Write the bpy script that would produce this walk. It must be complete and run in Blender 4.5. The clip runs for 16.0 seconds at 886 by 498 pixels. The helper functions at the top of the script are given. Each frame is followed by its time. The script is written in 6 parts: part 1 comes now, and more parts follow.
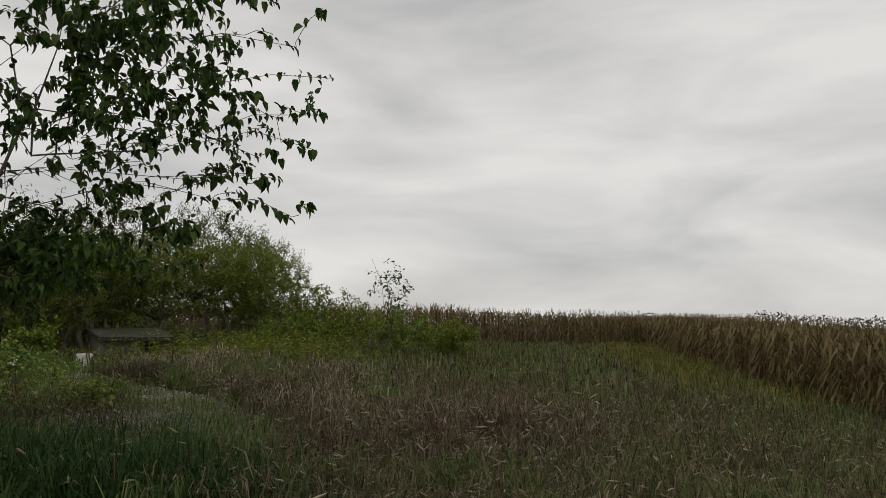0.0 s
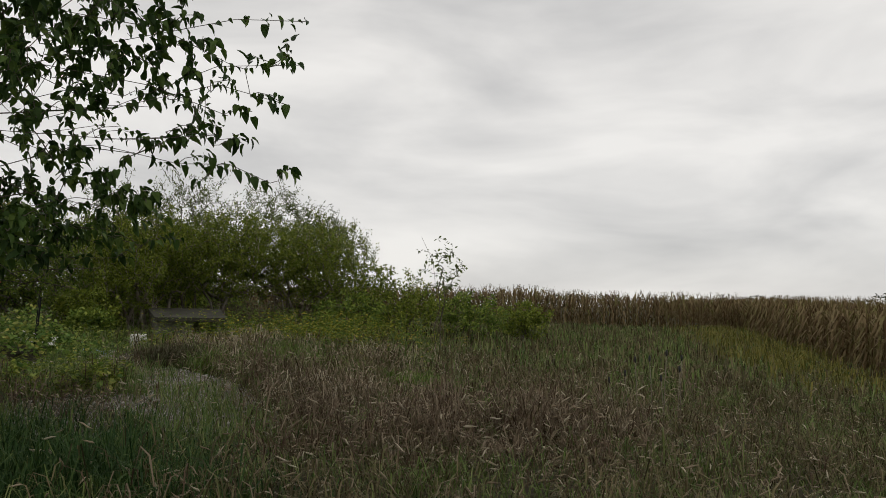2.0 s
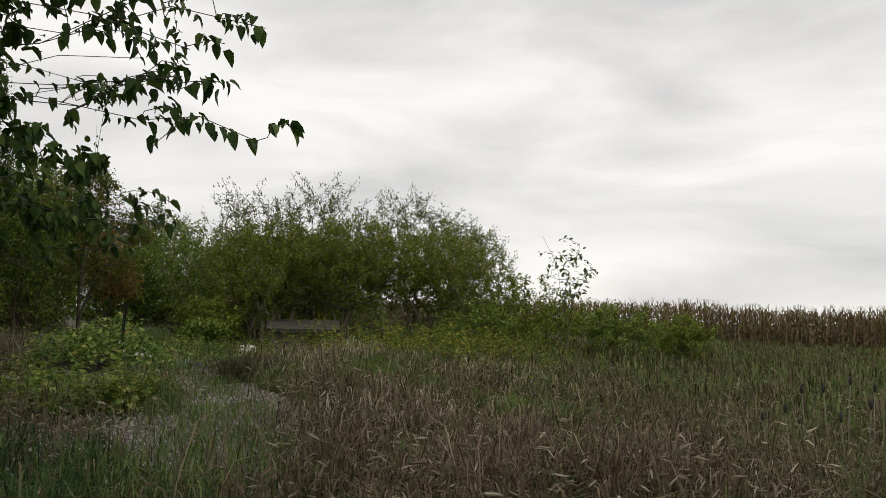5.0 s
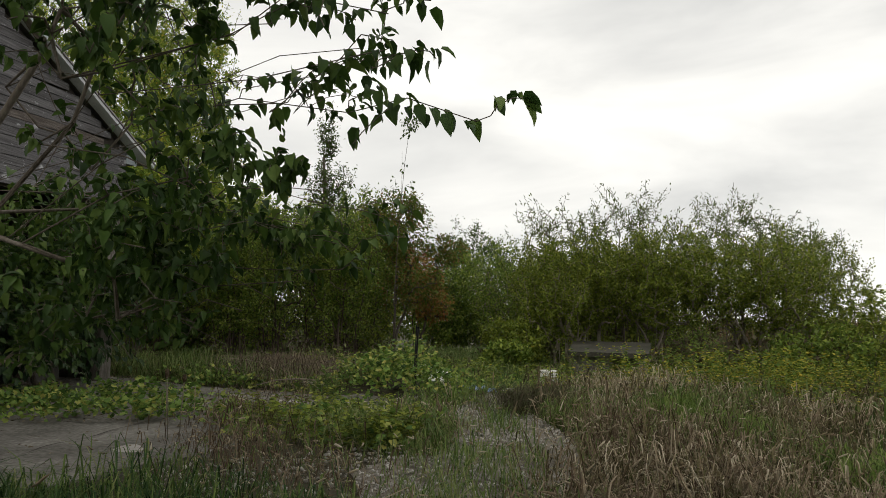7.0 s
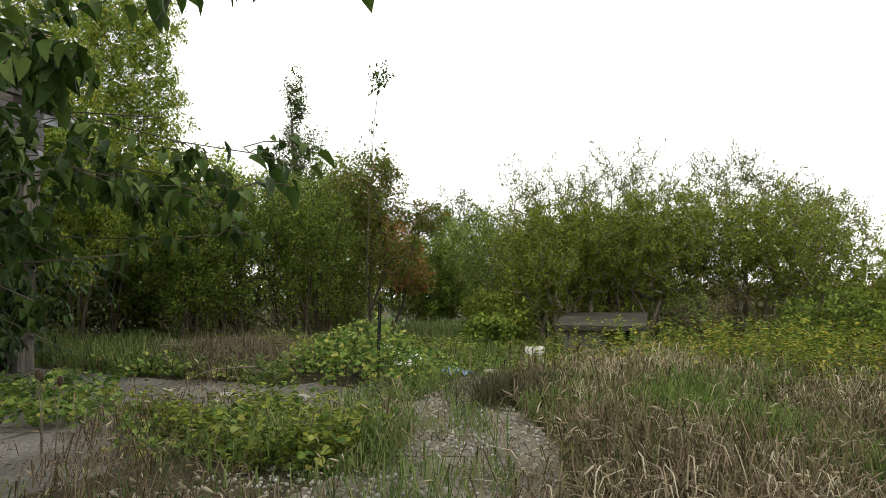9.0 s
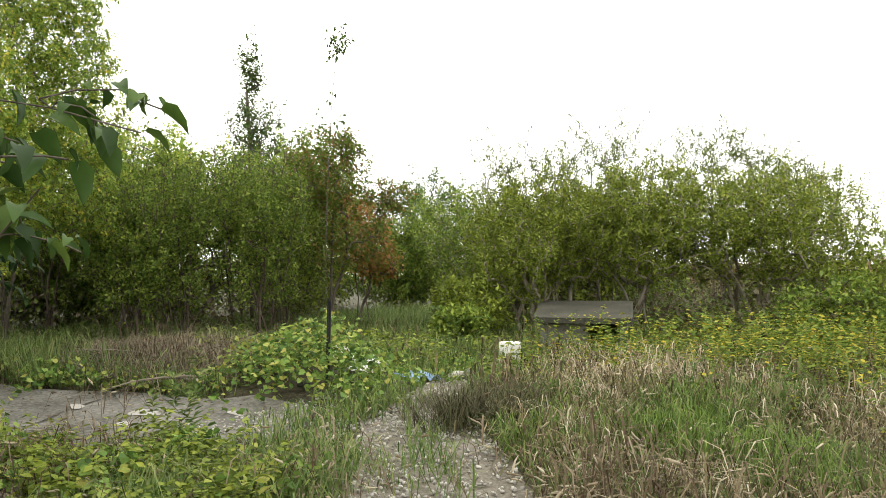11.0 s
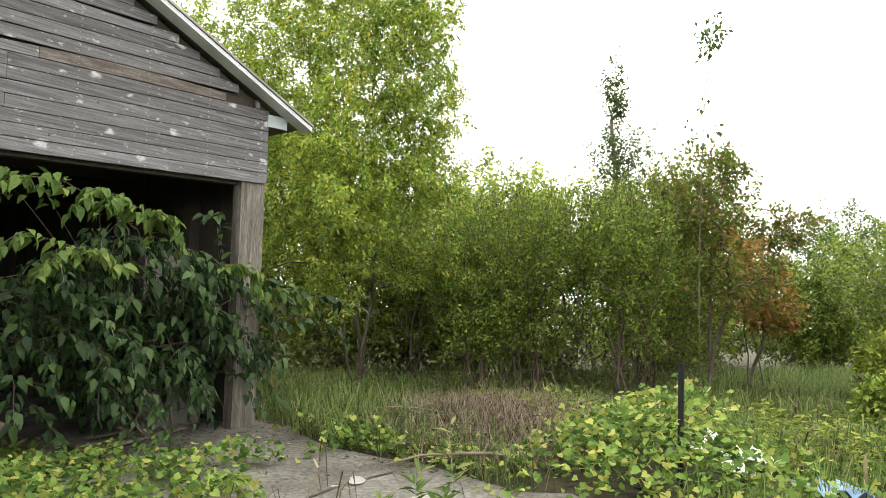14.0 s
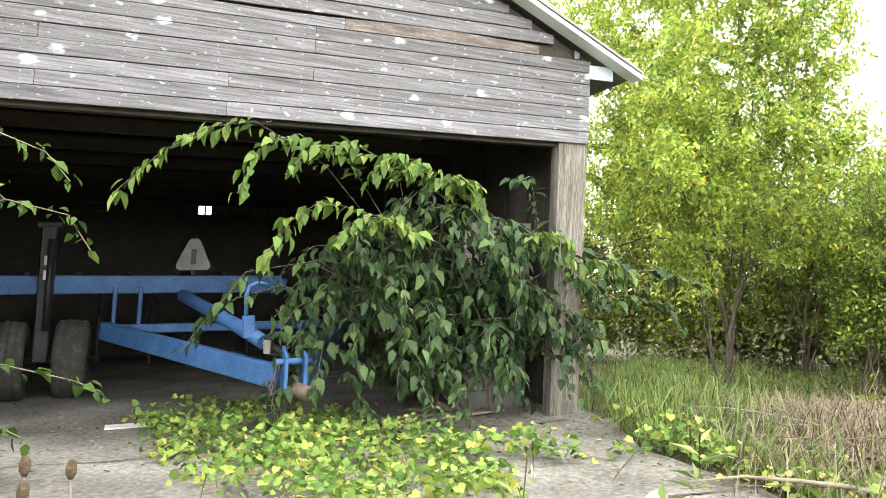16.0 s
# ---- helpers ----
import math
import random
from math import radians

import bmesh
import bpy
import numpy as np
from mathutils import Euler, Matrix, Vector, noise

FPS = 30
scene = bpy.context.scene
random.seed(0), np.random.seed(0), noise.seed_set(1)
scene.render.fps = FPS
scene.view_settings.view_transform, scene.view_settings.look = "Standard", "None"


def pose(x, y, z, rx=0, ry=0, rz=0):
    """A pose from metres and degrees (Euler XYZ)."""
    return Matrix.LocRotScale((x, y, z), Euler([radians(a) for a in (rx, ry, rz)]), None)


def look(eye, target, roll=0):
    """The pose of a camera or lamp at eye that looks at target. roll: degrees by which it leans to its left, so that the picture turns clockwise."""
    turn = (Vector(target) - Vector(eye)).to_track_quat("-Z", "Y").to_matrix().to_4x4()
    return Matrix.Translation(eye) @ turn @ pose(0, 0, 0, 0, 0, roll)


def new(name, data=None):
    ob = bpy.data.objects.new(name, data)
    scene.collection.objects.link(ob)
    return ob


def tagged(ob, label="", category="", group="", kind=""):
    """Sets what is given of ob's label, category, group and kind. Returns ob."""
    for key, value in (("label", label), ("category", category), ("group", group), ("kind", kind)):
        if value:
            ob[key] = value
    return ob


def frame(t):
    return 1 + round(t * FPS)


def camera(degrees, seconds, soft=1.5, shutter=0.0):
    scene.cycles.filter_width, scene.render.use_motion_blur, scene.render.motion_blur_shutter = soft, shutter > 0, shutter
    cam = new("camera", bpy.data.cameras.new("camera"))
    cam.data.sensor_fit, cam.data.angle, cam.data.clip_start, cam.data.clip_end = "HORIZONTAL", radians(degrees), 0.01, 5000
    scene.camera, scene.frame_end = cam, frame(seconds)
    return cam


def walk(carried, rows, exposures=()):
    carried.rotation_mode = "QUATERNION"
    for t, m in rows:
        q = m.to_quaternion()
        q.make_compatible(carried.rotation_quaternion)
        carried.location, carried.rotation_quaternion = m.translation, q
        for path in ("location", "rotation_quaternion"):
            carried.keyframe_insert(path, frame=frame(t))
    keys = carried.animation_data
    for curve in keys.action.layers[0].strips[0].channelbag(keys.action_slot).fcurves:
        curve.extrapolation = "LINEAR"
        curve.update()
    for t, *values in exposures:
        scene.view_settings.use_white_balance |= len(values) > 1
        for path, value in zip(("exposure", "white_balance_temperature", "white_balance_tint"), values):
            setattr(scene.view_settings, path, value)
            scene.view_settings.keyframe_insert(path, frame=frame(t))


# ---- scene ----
cam = camera(61.3, 16.0, soft=0.85)

PATH = [
    (0, (0.999, 0.303, 1.01), (0.793, 2.283, 1.208), 0.6),
    (0.5, (1.212, 0.448, 0.984), (0.938, 2.424, 1.123), 0.4),
    (1, (1.464, 0.759, 0.989), (1.124, 2.727, 1.088), 0.0),
    (1.5, (1.583, 1.107, 0.949), (1.167, 3.061, 1.042), -0.2),
    (2, (1.672, 1.387, 1.004), (1.211, 3.328, 1.152), 0.8),
    (2.5, (1.866, 1.793, 0.964), (1.272, 3.694, 1.152), 0.7),
    (3, (1.946, 2.064, 0.973), (1.249, 3.927, 1.176), 1.0),
    (3.5, (1.923, 2.46, 0.966), (1.165, 4.302, 1.152), 1.2),
    (3.7, (1.918, 2.582, 0.97), (1.121, 4.406, 1.162), 1.3),
    (5.8, (1.875, 3.966, 0.896), (0.877, 5.69, 1.065), 0.4),
    (6, (1.849, 4.103, 0.92), (0.736, 5.755, 1.106), 0.1),
    (6.5, (1.636, 4.397, 0.921), (0.217, 5.796, 1.093), 0.6),
    (7, (1.446, 4.625, 0.999), (-0.092, 5.886, 1.214), 1.2),
    (7.5, (1.293, 4.978, 0.99), (-0.166, 6.332, 1.179), 0.7),
    (8, (1.113, 5.223, 1.046), (-0.386, 6.537, 1.205), -0.5),
    (8.5, (0.793, 5.485, 1.097), (-0.75, 6.748, 1.25), -0.4),
    (9, (0.569, 5.789, 1.08), (-0.962, 7.069, 1.215), -0.2),
    (9.5, (0.378, 6.054, 1.143), (-1.173, 7.312, 1.239), -1.4),
    (10, (0.12, 6.261, 1.172), (-1.442, 7.509, 1.252), -1.1),
    (10.2, (0.052, 6.337, 1.197), (-1.435, 7.673, 1.274), -0.7),
    (12.3, (-1.054, 7.543, 1.288), (-2.616, 8.791, 1.322), -0.2),
    (12.5, (-1.16, 7.657, 1.285), (-2.783, 8.825, 1.313), -0.4),
    (13, (-1.463, 7.897, 1.309), (-3.282, 8.721, 1.421), -0.7),
    (13.5, (-1.777, 8.06, 1.281), (-3.692, 8.615, 1.447), 0.3),
    (14, (-2.092, 8.258, 1.262), (-4.035, 8.683, 1.468), 0.9),
    (14.5, (-2.397, 8.518, 1.24), (-4.373, 8.704, 1.485), 0.5),
    (15, (-2.661, 8.751, 1.186), (-4.644, 8.608, 1.404), 0.7),
    (15.5, (-2.951, 8.892, 1.192), (-4.911, 8.539, 1.375), 1.7),
    (16, (-3.205, 9.053, 1.182), (-5.1, 8.429, 1.325), 2.6),
]

# exposure of the clip's camera brightens as it turns from the open sky to the thicket
EXPOSURES = [(0.0, -0.55, 6700, 10), (3.5, -0.2, 6700, 10), (6.0, -0.15, 6750, 9), (8.0, 0.3, 6850, 7), (10.0, 1.2, 6900, 6), (12.5, 1.65, 6900, 5), (14.5, 2.15, 6800, 6), (16.0, 3.1, 6650, 7)]
walk(cam, [(t, look(e, g, r)) for t, e, g, r in PATH], EXPOSURES)

# ------------------------------------------------------------------ world and sun
SUN_EL, SUN_AZ = radians(48), radians(200)


def make_world():
    w = bpy.data.worlds.new("overcast_sky")
    scene.world = w
    w.use_nodes = True
    nt = w.node_tree
    nt.nodes.clear()
    N = nt.nodes.new
    L = nt.links.new
    out = N("ShaderNodeOutputWorld")
    sky = N("ShaderNodeTexSky")
    sky.sky_type, sky.sun_disc = "NISHITA", False
    sky.sun_elevation, sky.sun_rotation = SUN_EL, SUN_AZ
    bg1 = N("ShaderNodeBackground")
    bg1.inputs[1].default_value = 0.1
    L(sky.outputs[0], bg1.inputs[0])
    tc = N("ShaderNodeTexCoord")
    mp = N("ShaderNodeMapping")
    mp.inputs["Scale"].default_value = (1.0, 1.0, 3.4)
    L(tc.outputs["Generated"], mp.inputs[0])
    n1 = N("ShaderNodeTexNoise")
    n1.inputs["Scale"].default_value, n1.inputs["Detail"].default_value = 2.5, 5.0
    n1.inputs["Roughness"].default_value, n1.inputs["Distortion"].default_value = 0.5, 0.35
    L(mp.outputs[0], n1.inputs["Vector"])
    cr = N("ShaderNodeValToRGB")
    e = cr.color_ramp.elements
    e[0].position, e[0].color = 0.32, (0.64, 0.645, 0.655, 1)
    e[1].position, e[1].color = 0.63, (1.0, 0.995, 0.985, 1)
    L(n1.outputs[0], cr.inputs[0])
    bg2 = N("ShaderNodeBackground")
    bg2.inputs[1].default_value = 1.14
    L(cr.outputs[0], bg2.inputs[0])
    mx = N("ShaderNodeMixShader")
    mx.inputs[0].default_value = 0.93
    L(bg1.outputs[0], mx.inputs[1])
    L(bg2.outputs[0], mx.inputs[2])
    L(mx.outputs[0], out.inputs[0])


make_world()
sun = new("sun", bpy.data.lights.new("sun", "SUN"))
sun.data.energy, sun.data.angle, sun.data.color = 0.5, radians(25), (1.0, 0.97, 0.92)
sun.matrix_world = look((0, 0, 30), (30 * math.sin(SUN_AZ) * -1, 30 * math.cos(SUN_AZ) * -1, 30 - 30 * math.tan(SUN_EL)))

# ------------------------------------------------------------------ materials


def mat(name, stops, scale=6.0, rough=0.8, bump=0.3, metal=0.0, island=0.0, fine=60.0, translucent=0.0, spec=0.3, stretch=None, obj=False, bump_scale=None):
    """A surface of two-scale noise through a ramp of base colours; island: how far single pieces differ."""
    m = bpy.data.materials.new(name)
    m.use_nodes = True
    nt = m.node_tree
    N = nt.nodes.new
    L = nt.links.new
    b = nt.nodes["Principled BSDF"]
    b.inputs["Roughness"].default_value, b.inputs["Metallic"].default_value = rough, metal
    b.inputs["Specular IOR Level"].default_value = spec
    tc = N("ShaderNodeTexCoord")
    mp = N("ShaderNodeMapping")
    L(tc.outputs["Object"], mp.inputs[0])
    if stretch:
        mp.inputs["Scale"].default_value = stretch
    n1 = N("ShaderNodeTexNoise")
    n1.inputs["Scale"].default_value, n1.inputs["Detail"].default_value = scale, 4.0
    n2 = N("ShaderNodeTexNoise")
    n2.inputs["Scale"].default_value, n2.inputs["Detail"].default_value = fine, 3.0
    for n in (n1, n2):
        L(mp.outputs[0], n.inputs["Vector"])
    a = N("ShaderNodeMath")
    a.operation = "MULTIPLY_ADD"
    a.inputs[1].default_value = 0.45
    L(n2.outputs[0], a.inputs[0])
    sc = N("ShaderNodeMath")
    sc.operation = "MULTIPLY"
    sc.inputs[1].default_value = 0.55
    L(n1.outputs[0], sc.inputs[0])
    L(sc.outputs[0], a.inputs[2])
    # widen the noise's narrow spread
    rg = N("ShaderNodeMapRange")
    rg.inputs["From Min"].default_value, rg.inputs["From Max"].default_value = 0.3, 0.7
    L(a.outputs[0], rg.inputs[0])
    value = rg.outputs[0]
    if island:
        if obj:
            g = N("ShaderNodeObjectInfo")
            rnd = g.outputs["Random"]
        else:
            g = N("ShaderNodeNewGeometry")
            rnd = g.outputs["Random Per Island"]
        mi = N("ShaderNodeMix")
        mi.inputs[0].default_value = island
        L(value, mi.inputs[2])
        L(rnd, mi.inputs[3])
        value = mi.outputs[0]
    cr = N("ShaderNodeValToRGB")
    e = cr.color_ramp.elements
    while len(e) < len(stops):
        e.new(0.5)
    for k, (p, c) in enumerate(stops):
        e[k].position, e[k].color = p, (*c, 1)
    L(value, cr.inputs[0])
    L(cr.outputs[0], b.inputs["Base Color"])
    if bump:
        bp = N("ShaderNodeBump")
        bp.inputs["Strength"].default_value, bp.inputs["Distance"].default_value = bump, bump_scale or 0.02
        L(a.outputs[0], bp.inputs["Height"])
        L(bp.outputs[0], b.inputs["Normal"])
    if translucent:
        t = N("ShaderNodeBsdfTranslucent")
        L(cr.outputs[0], t.inputs[0])
        mx = N("ShaderNodeMixShader")
        mx.inputs[0].default_value = translucent
        L(b.outputs[0], mx.inputs[1])
        L(t.outputs[0], mx.inputs[2])
        L(mx.outputs[0], nt.nodes["Material Output"].inputs[0])
    return m


def leafy(name, cols, translucent=0.35, rough=0.6, spec=0.14, island=0.75):
    n = len(cols)
    return mat(name, [(0.12 + 0.76 * k / (n - 1), (c[0] * 0.7, c[1] * 0.71, c[2] * 0.68)) for k, c in enumerate(cols)], 3.0, rough, 0.0, 0.0, island, 30.0, translucent, spec)


M_SOIL = mat("soil_and_thatch", [(0.1, (0.025, 0.021, 0.012)), (0.45, (0.055, 0.045, 0.026)), (0.75, (0.045, 0.052, 0.022)), (1.0, (0.11, 0.085, 0.05))], 0.7, 0.95, 0.8, 0, 0, 14, bump_scale=0.06)
M_CONC = mat("weathered_concrete", [(0.0, (0.045, 0.04, 0.033)), (0.4, (0.115, 0.107, 0.092)), (0.7, (0.19, 0.178, 0.157)), (1.0, (0.32, 0.305, 0.275))], 1.1, 0.9, 0.25, 0, 0, 24)
M_SLAB = mat("mossy_concrete_slab", [(0.0, (0.02, 0.02, 0.013)), (0.5, (0.042, 0.04, 0.029)), (1.0, (0.085, 0.078, 0.06))], 1.6, 0.9, 0.3, 0, 0, 30)
M_GRAVEL = mat("crushed_gravel_bed", [(0.1, (0.075, 0.063, 0.047)), (0.5, (0.14, 0.122, 0.097)), (0.9, (0.24, 0.215, 0.178))], 2.0, 0.95, 0.9, 0, 0, 40, bump_scale=0.03)
M_STONE = mat("limestone_chip", [(0.0, (0.16, 0.15, 0.13)), (0.5, (0.33, 0.31, 0.28)), (1.0, (0.55, 0.53, 0.48))], 9, 0.9, 0.3, 0, 0.7, 70)
M_STONE_O = mat("limestone_piece", [(0.0, (0.16, 0.15, 0.13)), (0.5, (0.33, 0.31, 0.28)), (1.0, (0.55, 0.53, 0.48))], 9, 0.9, 0.3, 0, 0.7, 70, obj=True)
M_BARK = mat("grey_brown_bark", [(0.1, (0.05, 0.04, 0.03)), (0.5, (0.11, 0.09, 0.07)), (1.0, (0.2, 0.175, 0.145))], 8, 0.9, 0.7, 0, 0.2, 60, stretch=(1, 1, 0.3))
M_STEM = mat("red_brown_stem", [(0.1, (0.045, 0.032, 0.024)), (0.5, (0.09, 0.066, 0.05)), (1.0, (0.16, 0.125, 0.1))], 8, 0.9, 0.5, 0, 0.3, 60)
M_DEAD = mat("dead_wood", [(0.0, (0.09, 0.07, 0.05)), (0.5, (0.2, 0.17, 0.13)), (1.0, (0.36, 0.32, 0.26))], 6, 0.9, 0.4, 0, 0.5, 60)
M_LEAF_NEAR = leafy("heart_leaf_green", [(0.03, 0.065, 0.016), (0.055, 0.11, 0.024), (0.085, 0.155, 0.03), (0.17, 0.25, 0.055)], 0.25, 0.5, 0.18)
# doorway shrub's leaves, darkened for the shade of the shed
M_LEAF_DOOR = leafy("drooping_leaf_shaded", [(0.018, 0.038, 0.017), (0.034, 0.067, 0.025), (0.062, 0.112, 0.036), (0.115, 0.18, 0.055)], 0.18, 0.5, 0.2, 0.6)
# the same shrub's outer leaves, with daylight put into a lighter colour
M_LEAF_LIT = leafy("lit_shoot_leaf", [(0.075, 0.14, 0.035), (0.125, 0.21, 0.05), (0.21, 0.31, 0.075), (0.36, 0.4, 0.11)], 0.35, 0.5, 0.2, 0.6)
M_LEAF_YG = leafy("yellow_green_leaf", [(0.14, 0.22, 0.045), (0.24, 0.36, 0.065), (0.34, 0.47, 0.085), (0.46, 0.55, 0.1), (0.85, 0.68, 0.1)], 0.42, 0.6, 0.14, 0.6)
M_LEAF_MID = leafy("thicket_leaf_green", [(0.095, 0.155, 0.032), (0.17, 0.26, 0.047), (0.27, 0.37, 0.065), (0.44, 0.5, 0.1)], 0.36)
M_LEAF_OLIVE = leafy("shrub_leaf_olive", [(0.105, 0.145, 0.026), (0.19, 0.25, 0.038), (0.28, 0.35, 0.052), (0.42, 0.45, 0.08)], 0.34)
M_LEAF_DARK = leafy("poplar_leaf_dark", [(0.07, 0.12, 0.035), (0.11, 0.17, 0.05), (0.17, 0.23, 0.07)], 0.35)
M_LEAF_MAPLE = leafy("turning_maple_leaf", [(0.12, 0.19, 0.035), (0.17, 0.25, 0.045), (0.24, 0.25, 0.055), (0.33, 0.17, 0.07)], 0.35)
M_LEAF_RUST = leafy("rust_orange_leaf", [(0.2, 0.26, 0.05), (0.34, 0.29, 0.07), (0.5, 0.28, 0.09), (0.5, 0.2, 0.09)], 0.4)
M_LEAF_PALE = leafy("grey_willow_leaf", [(0.12, 0.16, 0.05), (0.17, 0.22, 0.065), (0.24, 0.29, 0.09)], 0.35)
M_VINE = leafy("grape_vine_leaf", [(0.07, 0.13, 0.034), (0.13, 0.235, 0.052), (0.22, 0.345, 0.075), (0.34, 0.46, 0.11), (0.56, 0.52, 0.14)], 0.34)
M_GRASS_TAN = leafy("dry_tan_grass", [(0.055, 0.048, 0.024), (0.13, 0.108, 0.055), (0.27, 0.215, 0.125), (0.12, 0.145, 0.045)], 0.3, 0.8)
M_HEAD = leafy("foxtail_seed_head", [(0.25, 0.18, 0.12), (0.5, 0.4, 0.28), (0.8, 0.71, 0.56)], 0.3, 0.85)
M_GRASS_RED = leafy("purple_brown_grass", [(0.085, 0.055, 0.036), (0.19, 0.135, 0.09), (0.4, 0.32, 0.23)], 0.3, 0.85)
M_GRASS_GREEN = leafy("green_grass", [(0.08, 0.135, 0.036), (0.14, 0.215, 0.058), (0.22, 0.3, 0.085), (0.36, 0.37, 0.16)], 0.38, 0.65)
M_LUSH = leafy("lush_grass_green", [(0.08, 0.14, 0.03), (0.14, 0.22, 0.045), (0.21, 0.31, 0.065), (0.33, 0.4, 0.12)], 0.4, 0.65)
M_GRASS_GOLD = leafy("golden_grass", [(0.13, 0.14, 0.035), (0.22, 0.21, 0.05), (0.34, 0.29, 0.08)], 0.35, 0.75)
M_WEED = leafy("goldenrod_leaf", [(0.09, 0.15, 0.028), (0.16, 0.25, 0.04), (0.28, 0.34, 0.055), (0.6, 0.47, 0.06)], 0.35, 0.65)
M_DEADLEAF = leafy("dead_brown_stem", [(0.11, 0.082, 0.058), (0.24, 0.185, 0.13), (0.42, 0.35, 0.26)], 0.2, 0.85)
M_CORN = leafy("dry_corn_leaf", [(0.12, 0.074, 0.035), (0.21, 0.145, 0.072), (0.32, 0.24, 0.13), (0.2, 0.19, 0.06)], 0.3, 0.8)
# dark green holds the near tree's shade in the blade colour
M_SHADE = leafy("tree_shaded_grass", [(0.03, 0.07, 0.022), (0.055, 0.115, 0.034), (0.1, 0.17, 0.05)], 0.3, 0.7)
M_UNDER = leafy("shaded_undergrowth", [(0.11, 0.085, 0.06), (0.19, 0.15, 0.105), (0.13, 0.17, 0.055), (0.22, 0.28, 0.075)], 0.3, 0.8)
M_BRUSH = leafy("dull_brown_weed", [(0.07, 0.058, 0.035), (0.12, 0.1, 0.06), (0.1, 0.13, 0.045)], 0.2, 0.85)
M_FAR = leafy("far_wood_leaf", [(0.05, 0.06, 0.035), (0.075, 0.085, 0.045), (0.1, 0.105, 0.055)], 0.1, 0.9)

# ------------------------------------------------------------------ mesh helpers
rng = np.random.default_rng(7)


def mesh_np(name, V, F, material, smooth=False):
    me = bpy.data.meshes.new(name)
    V = np.asarray(V, np.float32)
    F = np.asarray(F, np.int32)
    me.vertices.add(len(V))
    me.vertices.foreach_set("co", V.ravel())
    k = F.shape[1]
    me.loops.add(F.size)
    me.loops.foreach_set("vertex_index", F.ravel())
    me.polygons.add(len(F))
    me.polygons.foreach_set("loop_start", np.arange(0, F.size, k, dtype=np.int32))
    if smooth:
        me.polygons.foreach_set("use_smooth", np.ones(len(F), bool))
    me.update(calc_edges=True)
    me.materials.append(material)
    return me


def part(name, data, parent, label=""):
    """One mesh under a thing; data holds places relative to the thing's base."""
    ob = new(name, data)
    ob.parent = parent
    return tagged(ob, label)


def thing(name, base, label, category, group="", kind=""):
    ob = new(name)
    ob.empty_display_size = 0.2
    ob.location = base
    return tagged(ob, label, category, group, kind)


def from_bm(name, bm, material):
    me = bpy.data.meshes.new(name)
    bm.to_mesh(me)
    bm.free()
    me.materials.append(material)
    return me


def stamp(T, F, R, P):
    """Copies of a small template T, F turned by R (n,3,3) and set at P (n,3)."""
    n, k = len(P), len(T)
    V = np.einsum("nij,kj->nki", R, T) + P[:, None, :]
    FF = (F[None] + (np.arange(n) * k)[:, None, None]).reshape(-1, F.shape[1])
    return V.reshape(-1, 3), FF


def frames(d, roll, size):
    """Turns with the template's y along d, rolled about it, scaled by size."""
    d = d / np.linalg.norm(d, axis=1)[:, None]
    a = np.cross(d, np.array([0.0, 0.0, 1.0]))
    bad = np.linalg.norm(a, axis=1) < 1e-3
    a[bad] = (1, 0, 0)
    a /= np.linalg.norm(a, axis=1)[:, None]
    b = np.cross(a, d)
    c, s = np.cos(roll)[:, None], np.sin(roll)[:, None]
    x = a * c + b * s
    z = b * c - a * s
    return np.stack([x, d, z], axis=2) * np.asarray(size).reshape(-1, 1, 1)


HEART = (np.array([(0, 0, 0), (0, .5, -.03), (0, 1, -.14), (-.3, .02, .05), (-.4, .32, .08), (-.22, .72, .0), (.3, .02, .05), (.4, .32, .08), (.22, .72, .0)], float),
         np.array([(0, 1, 4), (0, 4, 3), (1, 5, 4), (1, 2, 5), (0, 7, 1), (0, 6, 7), (1, 7, 8), (1, 8, 2)]))
FOLDED = (np.array([(0, 0, 0), (0, .5, -.1), (0, 1, -.42), (-.22, .03, .1), (-.32, .34, .12), (-.19, .74, -.1), (.22, .03, .1), (.32, .34, .12), (.19, .74, -.1)], float), HEART[1])
DIAMOND = (np.array([(0, 0, 0), (-.27, .45, .06), (0, 1, -.06), (.27, .45, .06)], float), np.array([(0, 2, 1), (0, 3, 2)]))
LANCE = (np.array([(0, 0, 0), (-.13, .4, .05), (0, 1, -.12), (.13, .4, .05)], float), np.array([(0, 2, 1), (0, 3, 2)]))
DROOP = (np.array([(0, 0, 0), (-.27, .28, .07), (-.19, .65, .02), (0, 1, -.2), (.19, .65, .02), (.27, .28, .07), (0, .45, -.04)], float),
         np.array([(0, 6, 1), (1, 6, 2), (2, 6, 3), (3, 6, 4), (4, 6, 5), (5, 6, 0)]))
LOBED = (np.array([(0, .12, 0), (-.2, -.05, .03), (-.5, .1, .08), (-.47, .34, .03), (-.46, .58, .06), (-.27, .72, .0), (0, 1, -.08), (.27, .72, 0), (.46, .58, .06), (.47, .34, .03), (.5, .1, .08), (.2, -.05, .03)], float),
         np.array([(0, k + 1, k) for k in range(1, 11)]))


def wave(x, y, scale, seed):
    """A smooth random field of about -1 to 1."""
    r = np.random.default_rng(seed)
    v = np.zeros(np.shape(x))
    for k in range(7):
        a, p = r.uniform(0, 6.283), r.uniform(0, 6.283)
        f = 6.283 / scale * r.uniform(0.5, 1.6)
        v = v + np.sin((x * np.cos(a) + y * np.sin(a)) * f + p)
    return v / 3.2


def sstep(a, b, v):
    t = np.clip((v - a) / (b - a), 0, 1)
    return t * t * (3 - 2 * t)


